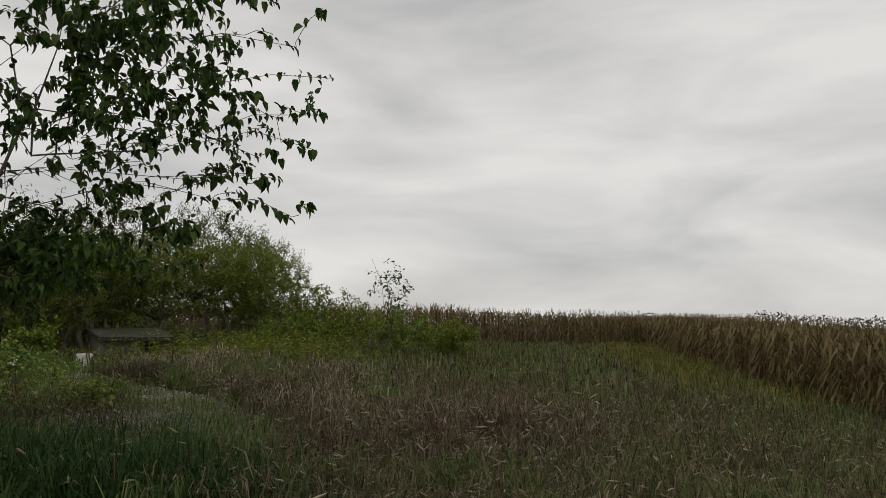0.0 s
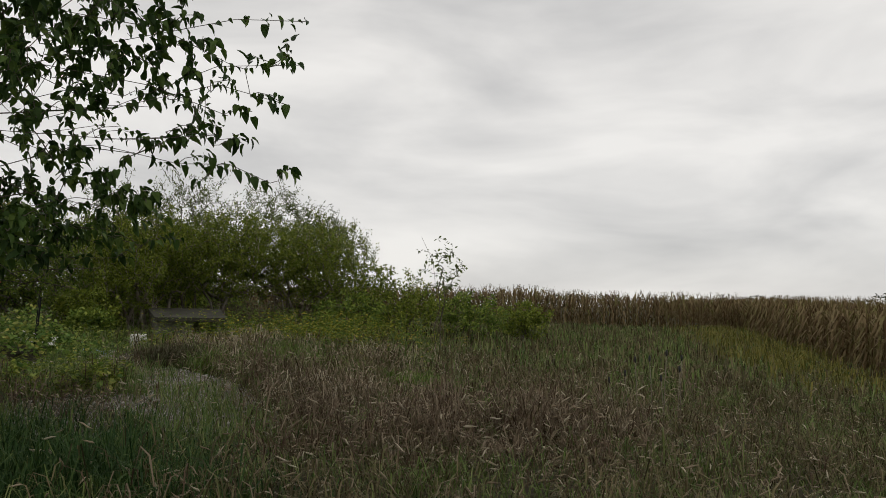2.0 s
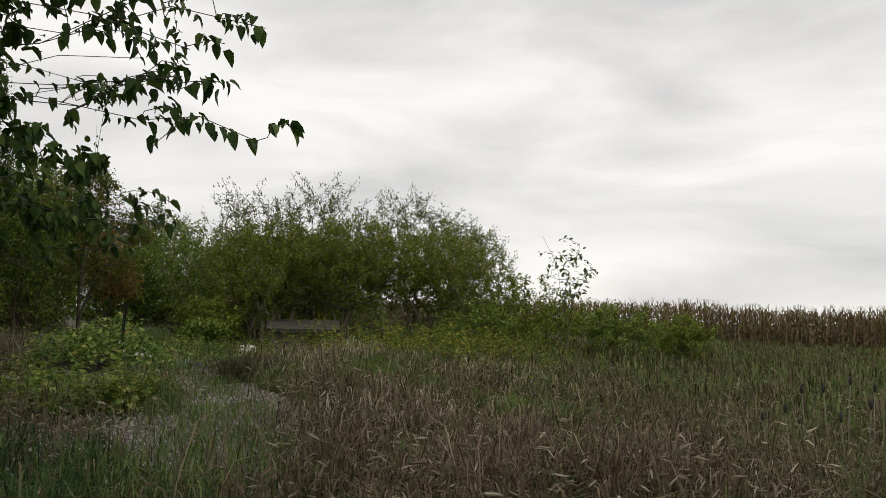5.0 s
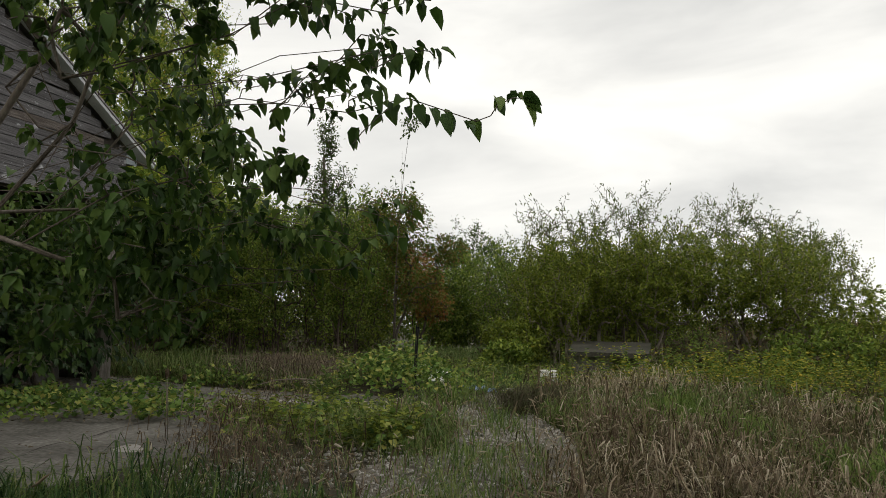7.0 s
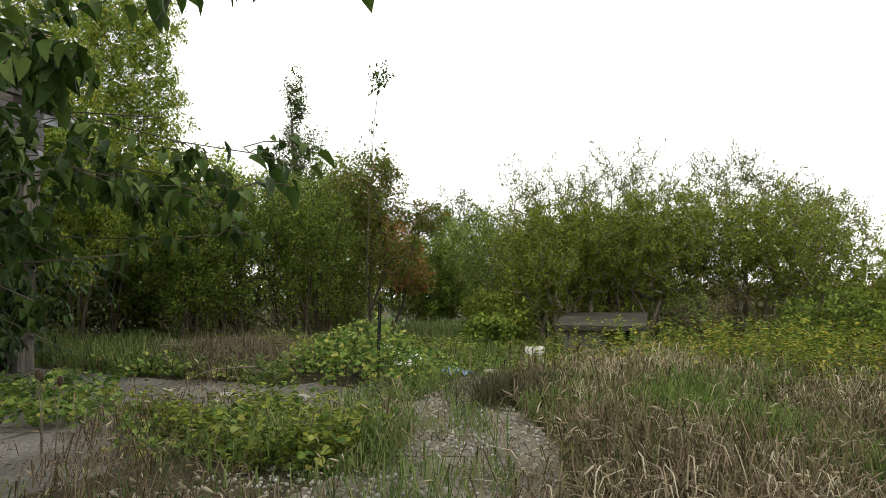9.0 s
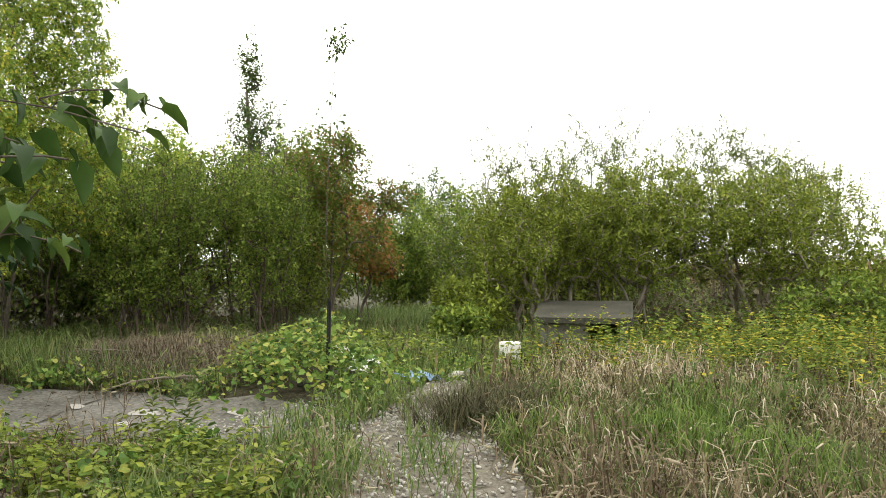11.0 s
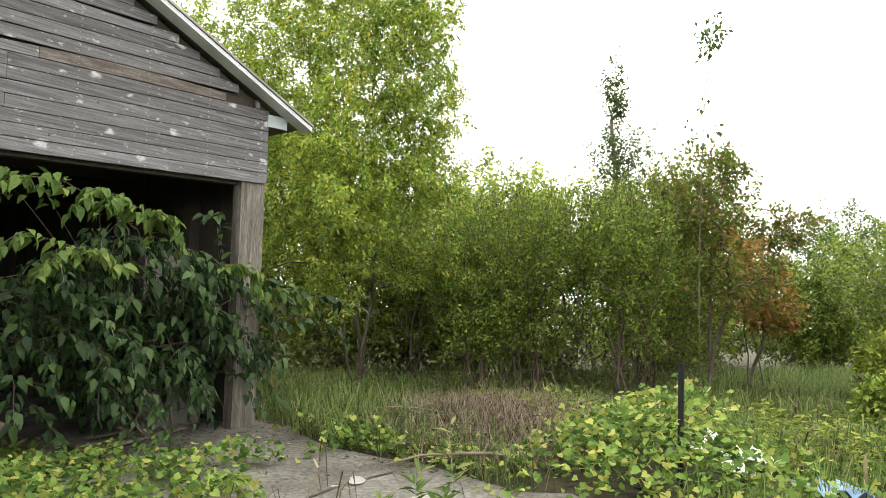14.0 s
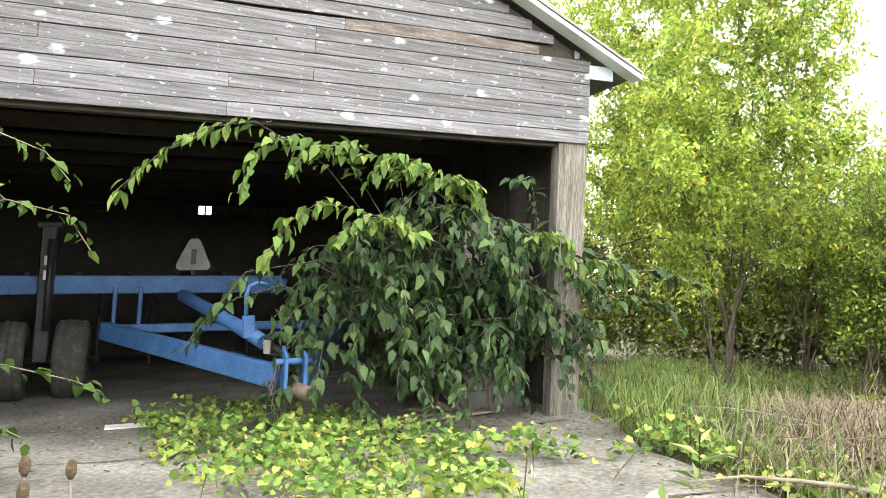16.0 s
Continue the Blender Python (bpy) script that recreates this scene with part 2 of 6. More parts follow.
# shed frame: corner of the front wall, along the front, and outwards; the old front has sagged along its length
A0 = np.array([-10.676, 8.064, 0.14])
SU = np.array([0.65406, -0.75645, 0.0])
SN = np.array([0.75645, 0.65406, 0.0])
SAG = 0.057


def W(s, o, z):
    return A0 + SU * s + SN * o + np.array([0, 0, z - SAG * s])


BUMPS = [(-7.4, 11.25, 1.0, 0.26), (-9.6, 10.35, 0.9, 0.2), (-9.0, 11.6, 1.3, 0.15), (-3.6, 12.2, 1.6, 0.12)]


def ground(x, y):
    x, y = np.asarray(x, float), np.asarray(y, float)
    z = -0.3 * sstep(-3.5, 0.3, x) - 0.54 * sstep(1.6, 8.0, x) * sstep(42, 14, y)
    for bx, by, r, h in BUMPS:
        z = z + h * np.exp(-((x - bx) ** 2 + (y - by) ** 2) / (r * r))
    s = (x - A0[0]) * SU[0] + (y - A0[1]) * SU[1]
    o = (x - A0[0]) * SN[0] + (y - A0[1]) * SN[1]
    w = sstep(4.2, 1.2, o) * sstep(-3.0, -0.3, s) * sstep(-14, -9, o)
    return z * (1 - w) + w * (0.14 - SAG * np.clip(s, -1, 9))


def inside(poly, x, y):
    res = np.zeros(np.shape(x), bool)
    n = len(poly)
    for i in range(n):
        (x1, y1), (x2, y2) = poly[i], poly[(i + 1) % n]
        c = ((y1 > y) != (y2 > y)) & (x < (x2 - x1) * (y - y1) / (y2 - y1 + 1e-12) + x1)
        res ^= c
    return res


APRON = [(-10.75, 8.25), (-9.3, 8.75), (-8.5, 9.55), (-7.7, 9.9), (-6.75, 10.4), (-6.3, 10.5), (-5.8, 9.95), (-5.5, 9.3), (-4.7, 7.6), (-4.1, 6.7), (-3.6, 5.4), (-4.6, 3.0), (-6.4, 0.5), (-14.0, -6.0), (-20, 1.0)]
GRAVEL = [(-1.2, 7.5), (-1.7, 8.5), (-2.8, 9.7), (-4.2, 10.7), (-5.3, 11.4), (-6.1, 12.2), (-7.3, 14.2), (-7.9, 13.9), (-6.7, 12.2), (-5.8, 10.9), (-4.95, 9.9), (-4.3, 9.2), (-3.7, 8.9), (-3.1, 7.6), (-2.1, 7.0)]
VINES = [(-9.2, 7.0), (-9.7, 4.9), (-9.0, 4.3), (-7.9, 5.2), (-7.0, 6.6), (-6.4, 7.6), (-4.4, 7.5), (-3.4, 8.2), (-3.6, 8.8), (-4.6, 9.1), (-5.6, 8.6), (-6.6, 8.1), (-8.0, 8.0), (-8.7, 7.9)]

# ------------------------------------------------------------------ ground, concrete, gravel


def axis(lo, hi, step, far):
    inner = np.arange(lo, hi, step)
    out = [hi]
    while out[-1] < far:
        out.append(out[-1] + max(step, (out[-1] - hi) * 0.5 + step))
    left = [lo]
    while left[-1] > -far:
        left.append(left[-1] - max(step, (lo - left[-1]) * 0.5 + step))
    return np.array(left[:0:-1] + list(inner) + out)


def build_ground():
    xs, ys = axis(-22, 14, 0.3, 1800), axis(-6, 34, 0.3, 1800)
    X, Y = np.meshgrid(xs, ys)
    Z = ground(X, Y) + 0.03 * wave(X, Y, 1.4, 3) - 0.01
    hidden = inside(APRON, X, Y) | inside(GRAVEL, X, Y)
    Z = np.where(hidden, ground(X, Y) - 0.06, Z)
    n, m = X.shape
    idx = np.arange(n * m).reshape(n, m)
    F = np.stack([idx[:-1, :-1], idx[:-1, 1:], idx[1:, 1:], idx[1:, :-1]], -1).reshape(-1, 4)
    ob = new("ground", mesh_np("ground", np.stack([X, Y, Z], -1).reshape(-1, 3), F, M_SOIL, True))
    tagged(ob, "dark soil with matted dry grass thatch", "ground", kind="structure")


def sheet(name, poly, material, lift, depth, step, label, category, seed):
    """A flat piece of paving on the ground with a ragged rim and a real edge."""
    bm = bmesh.new()
    pts = []
    n = len(poly)
    for i in range(n):
        a, b = np.array(poly[i]), np.array(poly[(i + 1) % n])
        k = max(1, int(np.linalg.norm(b - a) / step))
        for j in range(k):
            p = a + (b - a) * j / k
            p = p + 0.07 * np.array([wave(p[0], p[1], 0.5, seed), wave(p[1], p[0], 0.5, seed + 1)])
            pts.append(p)
    top = [bm.verts.new((p[0], p[1], 0)) for p in pts]
    f = bm.faces.new(top)
    if f.normal.z < 0:
        f.normal_flip()
    bmesh.ops.triangulate(bm, faces=[f])
    bmesh.ops.subdivide_edges(bm, edges=[e for e in bm.edges if e.calc_length() > 1.2], cuts=3, use_grid_fill=True)
    bmesh.ops.triangulate(bm, faces=bm.faces[:])
    bmesh.ops.subdivide_edges(bm, edges=[e for e in bm.edges if e.calc_length() > 0.9], cuts=2, use_grid_fill=True)
    rim = [e for e in bm.edges if e.is_boundary]
    r = bmesh.ops.extrude_edge_only(bm, edges=rim)
    low = {v for v in r["geom"] if isinstance(v, bmesh.types.BMVert)}
    for v in bm.verts:
        z = float(ground(v.co.x, v.co.y)) + lift + 0.012 * float(wave(v.co.x, v.co.y, 1.1, seed + 2))
        v.co.z = z - depth if v in low else z
    bmesh.ops.recalc_face_normals(bm, faces=bm.faces[:])
    return tagged(new(name, from_bm(name, bm, material)), label, category, kind="structure")


build_ground()
sheet("concrete_apron", APRON, M_CONC, 0.015, 0.09, 0.35, "cracked weathered grey concrete apron before the shed", "pavement", 11)
sheet("gravel_path", GRAVEL, M_GRAVEL, 0.01, 0.07, 0.3, "pale crushed gravel track through the weeds", "path", 21)


SLAB = [(-17.6, 19.4), (-16.8, 20.4), (-19.0, 22.4), (-20.0, 21.2)]
sheet("clearing_slab", SLAB, M_CONC, 0.03, 0.1, 0.4, "grey concrete slab lying in the far clearing", "pavement", 31)


# ------------------------------------------------------------------ grass and weeds


def scatter(n, x0, x1, y0, y1, density, seed):
    """Random places kept with the chance that density gives them."""
    r = np.random.default_rng(seed)
    x, y = r.uniform(x0, x1, n), r.uniform(y0, y1, n)
    keep = r.uniform(0, 1, n) < density(x, y)
    return x[keep], y[keep], r


def blades(name, x, y, h, w, bend, material, label, r, hmul=None, category="grass", heads=None, curl=False):
    """Bent grass blades at x, y; curl: the tips arch over. heads: (share, length, width, material) of nodding seed heads."""
    n = len(x)
    H = h * r.uniform(0.55, 1.2, n) * (1 if hmul is None else hmul)
    z = ground(x, y) - 0.02
    a = r.uniform(0, 6.283, n)
    bx, by = np.cos(a) + 1.1 * wave(x, y, 0.45, 21), np.sin(a) + 1.1 * wave(x, y, 0.5, 22)
    q = np.maximum(np.hypot(bx, by), 1e-3)
    bx, by = bx / q, by / q
    B = bend * H * r.uniform(0.25, 1.35, n)
    wx, wy = -by * w * r.uniform(0.6, 1.3, n), bx * w * r.uniform(0.6, 1.3, n)
    sag = r.uniform(0, 1, n)
    rows = [(0, 0, 1), (0, 0, -1), (0.4, 0.72, -0.9), (0.4, 0.72, 0.9), (1.0, 0.86, 0)]
    if curl:
        rows = [(0, 0, 0.7), (0, 0, -0.7), (0.28, 0.4, -1), (0.28, 0.4, 1), (0.72, 0.46, -0.8), (0.72, 0.46, 0.8), (1.0, 0.08, 0)]
        z = z + H * r.uniform(0.0, 0.85, n)
        H = H * r.uniform(0.35, 0.75, n)
        B = bend * H * r.uniform(0.5, 1.1, n)
    v = len(rows)
    P = np.zeros((n, v, 3))
    for k, (f, hh, ww) in enumerate(rows):
        P[:, k, 0] = x + bx * B * f + wx * ww / 2
        P[:, k, 1] = y + by * B * f + wy * ww / 2
        P[:, k, 2] = z + H * hh * (1 if k < v - 1 else 1 - 0.75 * min(bend, 1.2) * sag)
    T = np.array([(0, 1, 2), (0, 2, 3), (3, 2, 4)] if not curl else [(0, 1, 2), (0, 2, 3), (3, 2, 4), (3, 4, 5), (5, 4, 6)])
    F = (T[None] + (np.arange(n) * v)[:, None, None]).reshape(-1, 3)
    ob = new(name, mesh_np(name, P.reshape(-1, 3), F, material))
    tagged(ob, label, category, kind="stuff")
    if heads:
        share, hl, hw, hm = heads
        k = r.uniform(0, 1, n) < share
        tip = P[k, v - 1]
        d = np.stack([bx[k], by[k], r.uniform(-0.7, 0.9, k.sum())], 1)
        S = np.array([(0, 0, 0), (-.5, .3, .2), (.5, .3, .2), (0, .3, -.5), (-.35, .75, -.1), (.35, .75, -.1), (0, .7, -.6), (0, 1.05, -.55)], float) * np.array([hw, hl, hw])
        S[4:, 2] -= 0.12 * hl
        SF = np.array([(0, 2, 1), (0, 3, 2), (0, 1, 3), (1, 2, 5), (1, 5, 4), (2, 3, 6), (2, 6, 5), (3, 1, 4), (3, 4, 6), (4, 5, 7), (5, 6, 7), (6, 4, 7)])
        V, FF = stamp(S, SF, frames(d, r.uniform(0, 6.28, len(d)), r.uniform(0.7, 1.3, len(d))), tip)
        ho = new(name + "_seed_heads", mesh_np(name + "_seed_heads", V, FF, hm))
        tagged(ho, "tan nodding foxtail seed heads above the grass", "grass", kind="stuff")


def clear(x, y):
    """1 off paving and round the bucket, little on it."""
    return (1 - 0.9 * np.exp(-((x + 7.4) / 0.4) ** 2 - ((y - 14.3) / 0.45) ** 2)) * np.where(inside(APRON, x, y), 0.0, np.where(inside(GRAVEL, x, y), 0.05 + 0.35 * np.exp(-(((x + 4.1) * 0.6 + (y - 9.95) * 0.8) / 0.12) ** 2) + 0.12 * np.clip(wave(x, y, 0.6, 49), 0, 1) + 0.65 * sstep(9.3, 8.3, y + 0.35 * wave(x, y, 0.7, 48)), 1.0))


def mound(x, y):
    """0 on the vine mound beside the track, 1 away from it."""
    return 1 - np.clip(1.6 * np.exp(-((x + 7.4) / 1.2) ** 4 - ((y - 11.1) / 0.95) ** 4), 0, 1)


def trackside(x, y):
    """1 on the meadow side of the gravel track."""
    return sstep(-0.3, 0.4, (x + 0.9) * 0.77 + (y - 6.9) * 0.64 + np.where(y > 9, (y - 9) * 0.12, 0))


def lot(x, y):
    """1 where tall grass grows: the meadow, and the verge this side of paving."""
    return np.maximum(trackside(x, y), sstep(7.2, 6.4, y + 0.25 * wave(x, y, 1.0, 29)) * sstep(-1.5, -0.6, x))


LUSH = ((-3.15, 11.45, 0.28, 0.4), (-2.3, 11.35, 0.45, 0.25), (-4.5, 11.85, 0.24, 0.3), (-3.8, 10.75, 0.22, 0.25), (-1.0, 11.2, 0.45, 0.3), (0.3, 9.3, 0.4, 0.35), (-3.5, 12.3, 0.3, 0.25))


def lushness(x, y):
    return np.clip(1.3 * sum(np.exp(-((x - a) / p) ** 2 - ((y - b) / q) ** 2) for a, b, p, q in LUSH), 0, 1)


def meadow_tan(x, y):
    return (1 - 0.92 * lushness(x, y)) * clear(x, y) * lot(x, y) * (0.6 + 0.4 * wave(x, y, 3.0, 31)) * sstep(19, 13, y) * sstep(7.5, 5, x) * sstep(-6.0, -4.0, x)


def meadow_red(x, y):
    b = np.exp(-((x - 0.2) / 1.7) ** 2 - ((y - 8.4) / 1.4) ** 2) + 0.5 * np.exp(-((x + 2.2) / 1.0) ** 2 - ((y - 9.9) / 0.5) ** 2) + 1.3 * np.exp(-((x + 4.95) / 0.3) ** 2 - ((y - 11.45) / 0.3) ** 2)
    return (1 - 0.92 * lushness(x, y)) * clear(x, y) * lot(x, y) * np.clip(0.85 * b + 0.14 * wave(x, y, 1.1, 33), 0, 1)


def meadow_green(x, y):
    return clear(x, y) * mound(x, y) * (0.5 + 0.5 * wave(x, y, 2.2, 35)) * sstep(10, 6, x) * np.where(x < -3.2, np.where(y < 9.5, 0.3, 0.75), 1)


def wood_floor(x, y):
    pile = np.exp(-((x + 9.8) / 1.7) ** 4 - ((y - 10.4) / 0.9) ** 4)
    return clear(x, y) * mound(x, y) * sstep(-6.5, -8.5, x) * sstep(40, 20, y) * (0.75 + 0.25 * wave(x, y, 2, 37)) * (1 - 0.96 * pile)


def far_green(x, y):
    return clear(x, y) * mound(x, y) * sstep(11, 14, y) * (0.6 + 0.4 * wave(x, y, 5, 39)) * sstep(8.5, 6, x)


def gold(x, y):
    edge = np.abs(x - 6.0 + 0.6 * wave(x, y, 6, 41))
    return np.clip(0.6 + 0.6 * wave(x, y, 2.0, 42), 0, 1) * sstep(2.4, 0.6, edge) * sstep(13, 22, y) * sstep(43, 42, y)


def weeds_band(x, y):
    b = np.exp(-((x + 4.3) / 1.7) ** 2 - ((y - 15.7) / 2.4) ** 2)
    return clear(x, y) * np.clip(1.3 * b + 0.9 * np.exp(-((x + 6.3) / 1.0) ** 2 - ((y - 14.6) / 0.5) ** 2), 0, 1)


def clumped(x, y, seed):
    return np.clip(0.85 + 0.35 * wave(x, y, 0.7, seed) + 0.25 * wave(x, y, 2.3, seed + 1), 0.35, 1.6)


def build_grass():
    x, y, r = scatter(190000, -6, 8, 1.2, 19, meadow_tan, 51)
    blades("dry_meadow_grass", x, y, 0.37, 0.009, 1.0, M_GRASS_TAN, "tall dry tan foxtail grass of the meadow", r, clumped(x, y, 91), heads=(0.22, 0.08, 0.012, M_HEAD), curl=True)
    x, y, r = scatter(150000, -5, 4, 4, 13, meadow_red, 52)
    blades("purple_brown_grass", x, y, 0.43, 0.009, 1.0, M_GRASS_RED, "purple-brown dry grass patch with pale heads", r, clumped(x, y, 92), heads=(0.42, 0.09, 0.014, M_HEAD), curl=True)
    x, y, r = scatter(220000, -9, 9, -4, 19, meadow_green, 53)
    blades("green_meadow_grass", x, y, 0.32, 0.009, 1.0, M_GRASS_GREEN, "green grass between the dry stems", r, clumped(x, y, 93))
    x, y, r = scatter(130000, -20, -6, 8, 26, wood_floor, 54)
    blades("woodland_edge_grass", x, y, 0.47, 0.008, 1.1, M_GRASS_GREEN, "long green grass under the thicket's edge", r, clumped(x, y, 94))
    x, y, r = scatter(16000, -16, -6, 8, 18, wood_floor, 59)
    blades("dry_edge_grass", x, y, 0.42, 0.008, 1.2, M_GRASS_TAN, "dry tan grass under the thicket's edge", r, clumped(x, y, 99))
    x, y, r = scatter(75000, -12, 9, 11, 45, far_green, 55)
    blades("far_meadow_grass", x, y, 0.45, 0.025, 0.6, M_GRASS_TAN, "mixed brown and green grass of the far meadow", r, clumped(x, y, 95))
    x, y, r = scatter(42000, -12, 9, 11, 45, far_green, 56)
    blades("far_green_grass", x, y, 0.45, 0.025, 0.6, M_GRASS_GREEN, "green grass of the far meadow", r, clumped(x, y, 96))
    pale = lambda x, y: (1 - 0.92 * lushness(x, y)) * clear(x, y) * lot(x, y) * np.clip(0.9 * np.exp(-((x + 4.1) / 0.7) ** 2 - ((y - 12.3) / 1.3) ** 2) + 0.6 * np.exp(-((x + 5.6) / 0.9) ** 2 - ((y - 14.2) / 0.9) ** 2) + 0.5 * np.exp(-((x + 2.2) / 1.2) ** 2 - ((y - 13.6) / 0.8) ** 2) + 0.45 * np.exp(-((x + 1.2) / 1.2) ** 2 - ((y - 9.6) / 1.0) ** 2) + 0.12 * wave(x, y, 0.9, 47), 0, 1)
    x, y, r = scatter(80000, -7, 2, 8, 15.5, pale, 58)
    blades("bleached_grass", x, y, 0.39, 0.009, 1.0, M_HEAD, "bleached pale straw grass beside the track", r, clumped(x, y, 98), heads=(0.3, 0.085, 0.012, M_HEAD), curl=True)
    x, y, r = scatter(60000, 1, 9, 8, 60, gold, 57)
    blades("golden_grass", x, y, 0.55, 0.025, 0.5, M_GRASS_GOLD, "golden yellow grass strip beside the corn", r)


def weeds(name, x, y, h, size, per, template, material, label, r, droop=0.2, category="weed"):
    """Upright leafy weed stems."""
    n = len(x)
    H = h * r.uniform(0.5, 1.15, n)
    i = np.repeat(np.arange(n), per)
    f = r.uniform(0.15, 1.0, n * per)
    a = r.uniform(0, 6.283, n * per)
    lean = r.normal(0, 0.12, (n, 2))
    P = np.stack([x[i] + lean[i, 0] * f * H[i], y[i] + lean[i, 1] * f * H[i], ground(x[i], y[i]) + f * H[i]], 1)
    d = np.stack([np.cos(a), np.sin(a), r.uniform(-droop - 0.2, 0.6 - droop, n * per)], 1)
    V, F = stamp(*template, frames(d, r.uniform(-0.6, 0.6, n * per), size * r.uniform(0.6, 1.2, n * per)), P)
    tagged(new(name, mesh_np(name, V, F, material)), label, category, kind="stuff")


def vine_density(x, y):
    near = inside(VINES, x + 0.2 * wave(x, y, 0.5, 68), y + 0.2 * wave(x, y, 0.6, 69)) * np.where(x < -6.7, 0.36 + 0.8 * wave(x, y, 0.5, 61), 0.25 + 0.6 * wave(x, y, 0.8, 61))
    mound = np.exp(-((x + 7.3) / 0.85) ** 2 - ((y - 11.05) / 0.7) ** 2) * 1.3
    mound2 = 0.55 * np.exp(-((x + 8.8) / 1.6) ** 2 - ((y - 13.0) / 0.7) ** 2)
    along = (x + 8.9) * 0.8 + (y - 9.35) * 0.6
    across = (y - 9.35) * 0.8 - (x + 8.9) * 0.6
    edge = 0.95 * np.exp(-(along / 1.6) ** 2 - (across / 0.22) ** 2) * np.clip(0.5 + wave(x, y, 0.8, 67), 0, 1)
    tufts = sum(np.exp(-((x - a) ** 2 + (y - b) ** 2) / 0.012) for a, b in ((-8.67, 8.18), (-8.95, 8.66), (-8.38, 7.31), (-8.42, 7.76), (-9.37, 8.92), (-8.57, 5.86)))
    return np.clip(near + mound + mound2 + edge + tufts, 0, 1)


def build_weeds():
    x, y, r = scatter(15000, -12.5, -2.8, 4, 15, vine_density, 71)
    m = np.exp(-((x + 7.2) / 0.9) ** 2 - ((y - 11.0) / 0.8) ** 2)
    n, per = len(x), 9
    i = np.repeat(np.arange(n), per)
    f = r.uniform(0.1, 1.0, n * per)
    h = (0.2 + 0.1 * wave(x, y, 0.8, 63) + 0.3 * m)[i] * f + 0.03
    P = np.stack([x[i] + r.normal(0, 0.08, n * per), y[i] + r.normal(0, 0.08, n * per), ground(x[i], y[i]) + h], 1)
    a = r.uniform(0, 6.283, n * per)
    d = np.stack([np.cos(a), np.sin(a), r.uniform(-1.0, 0.2, n * per)], 1)
    V, F = stamp(*LOBED, frames(d, r.normal(0, 0.6, n * per), r.uniform(0.03, 0.072, n * per)), P)
    tagged(new("grape_vine", mesh_np("grape_vine", V, F, M_VINE)), "bright green sprawling grape vine leaves over concrete and rubble", "vine", kind="stuff")
    leafy_strip = lambda x, y: 0.9 * inside([(-6.3, 7.8), (-4.0, 7.7), (-3.3, 8.3), (-4.2, 9.1), (-5.2, 9.0), (-6.3, 8.3)], x, y) * (0.6 + 0.5 * wave(x, y, 0.8, 65))
    x, y, r = scatter(1500, -7.6, -3, 7.7, 9.6, leafy_strip, 75)
    weeds("joint_weed", x, y, 0.34, 0.065, 18, DIAMOND, M_LEAF_OLIVE, "leafy green weeds in the joints of the concrete", r)
    tall = lambda x, y: clear(x, y) * np.clip(0.5 * np.exp(-((x + 9.5) / 1.8) ** 2 - ((y - 11.5) / 0.6) ** 2) + np.exp(-((x + 8.2) / 1.6) ** 2 - ((y - 13.4) / 1.0) ** 2), 0, 1)
    x, y, r = scatter(1600, -12.5, -6, 9.5, 15.5, tall, 76)
    weeds("edge_weed", x, y, 0.45, 0.09, 18, DIAMOND, M_LEAF_OLIVE, "tangled olive weeds at the thicket's edge", r)
    along2 = lambda x, y: np.clip(0.7 * np.exp(-(((x + 8.9) * 0.6 - (y - 9.2) * 0.8) / 0.5) ** 2) + 0.5 * inside(VINES, x, y) + 0.35 * np.exp(-(((x - A0[0]) * SN[0] + (y - A0[1]) * SN[1] + 0.5) / 0.8) ** 2) + 0.06, 0, 1) * inside(APRON, x, y)
    x, y, r = scatter(16000, -13, -4, 2, 10.6, along2, 79)
    n = len(x)
    a = r.uniform(0, 6.283, n)
    V, F = stamp(*DIAMOND, frames(np.stack([np.cos(a), np.sin(a), r.uniform(-0.15, 0.25, n)], 1), r.normal(0, 0.4, n), r.uniform(0.02, 0.06, n)), np.stack([x, y, ground(x, y) + 0.035], 1))
    tagged(new("leaf_litter", mesh_np("leaf_litter", V, F, M_DEADLEAF)), "dry brown leaf litter strewn over the concrete", "litter", kind="stuff")
    x, y, r = scatter(6, -5.95, -5.6, 8.75, 9.1, lambda x, y: x * 0 + 1, 77)
    weeds("tall_weed", x, y, 0.75, 0.1, 34, LANCE, M_GRASS_GREEN, "tall feathery weed stalks rooted in the concrete", r, -0.3)
    brush = lambda x, y: np.exp(-((x + 9.8) / 1.4) ** 2 - ((y - 10.45) / 0.65) ** 2)
    x, y, r = scatter(26000, -12.5, -7.5, 9, 12.5, brush, 78)
    blades("dead_brush", x, y, 0.46, 0.006, 1.5, M_DEADLEAF, "dry brown tangle of dead weeds over the brush pile", r)
    straw = lambda x, y: np.exp(-((x + 10.6) / 1.5) ** 2 - ((y - 10.9) / 0.6) ** 2) + 0.6 * np.exp(-((x + 7.3) / 0.5) ** 2 - ((y - 14.75) / 0.35) ** 2)
    x, y, r = scatter(16000, -14, -6, 9, 16, straw, 80)
    blades("arched_straw_grass", x, y, 0.52, 0.008, 1.5, M_GRASS_RED, "arching pale straw grass over the brush pile", r, clumped(x, y, 89), curl=True)
    x, y, r = scatter(5200, -7.5, 3, 12, 21, weeds_band, 72)
    weeds("goldenrod", x, y, 0.75, 0.06, 22, DIAMOND, M_WEED, "green goldenrod stand turning yellow", r, 0.0)
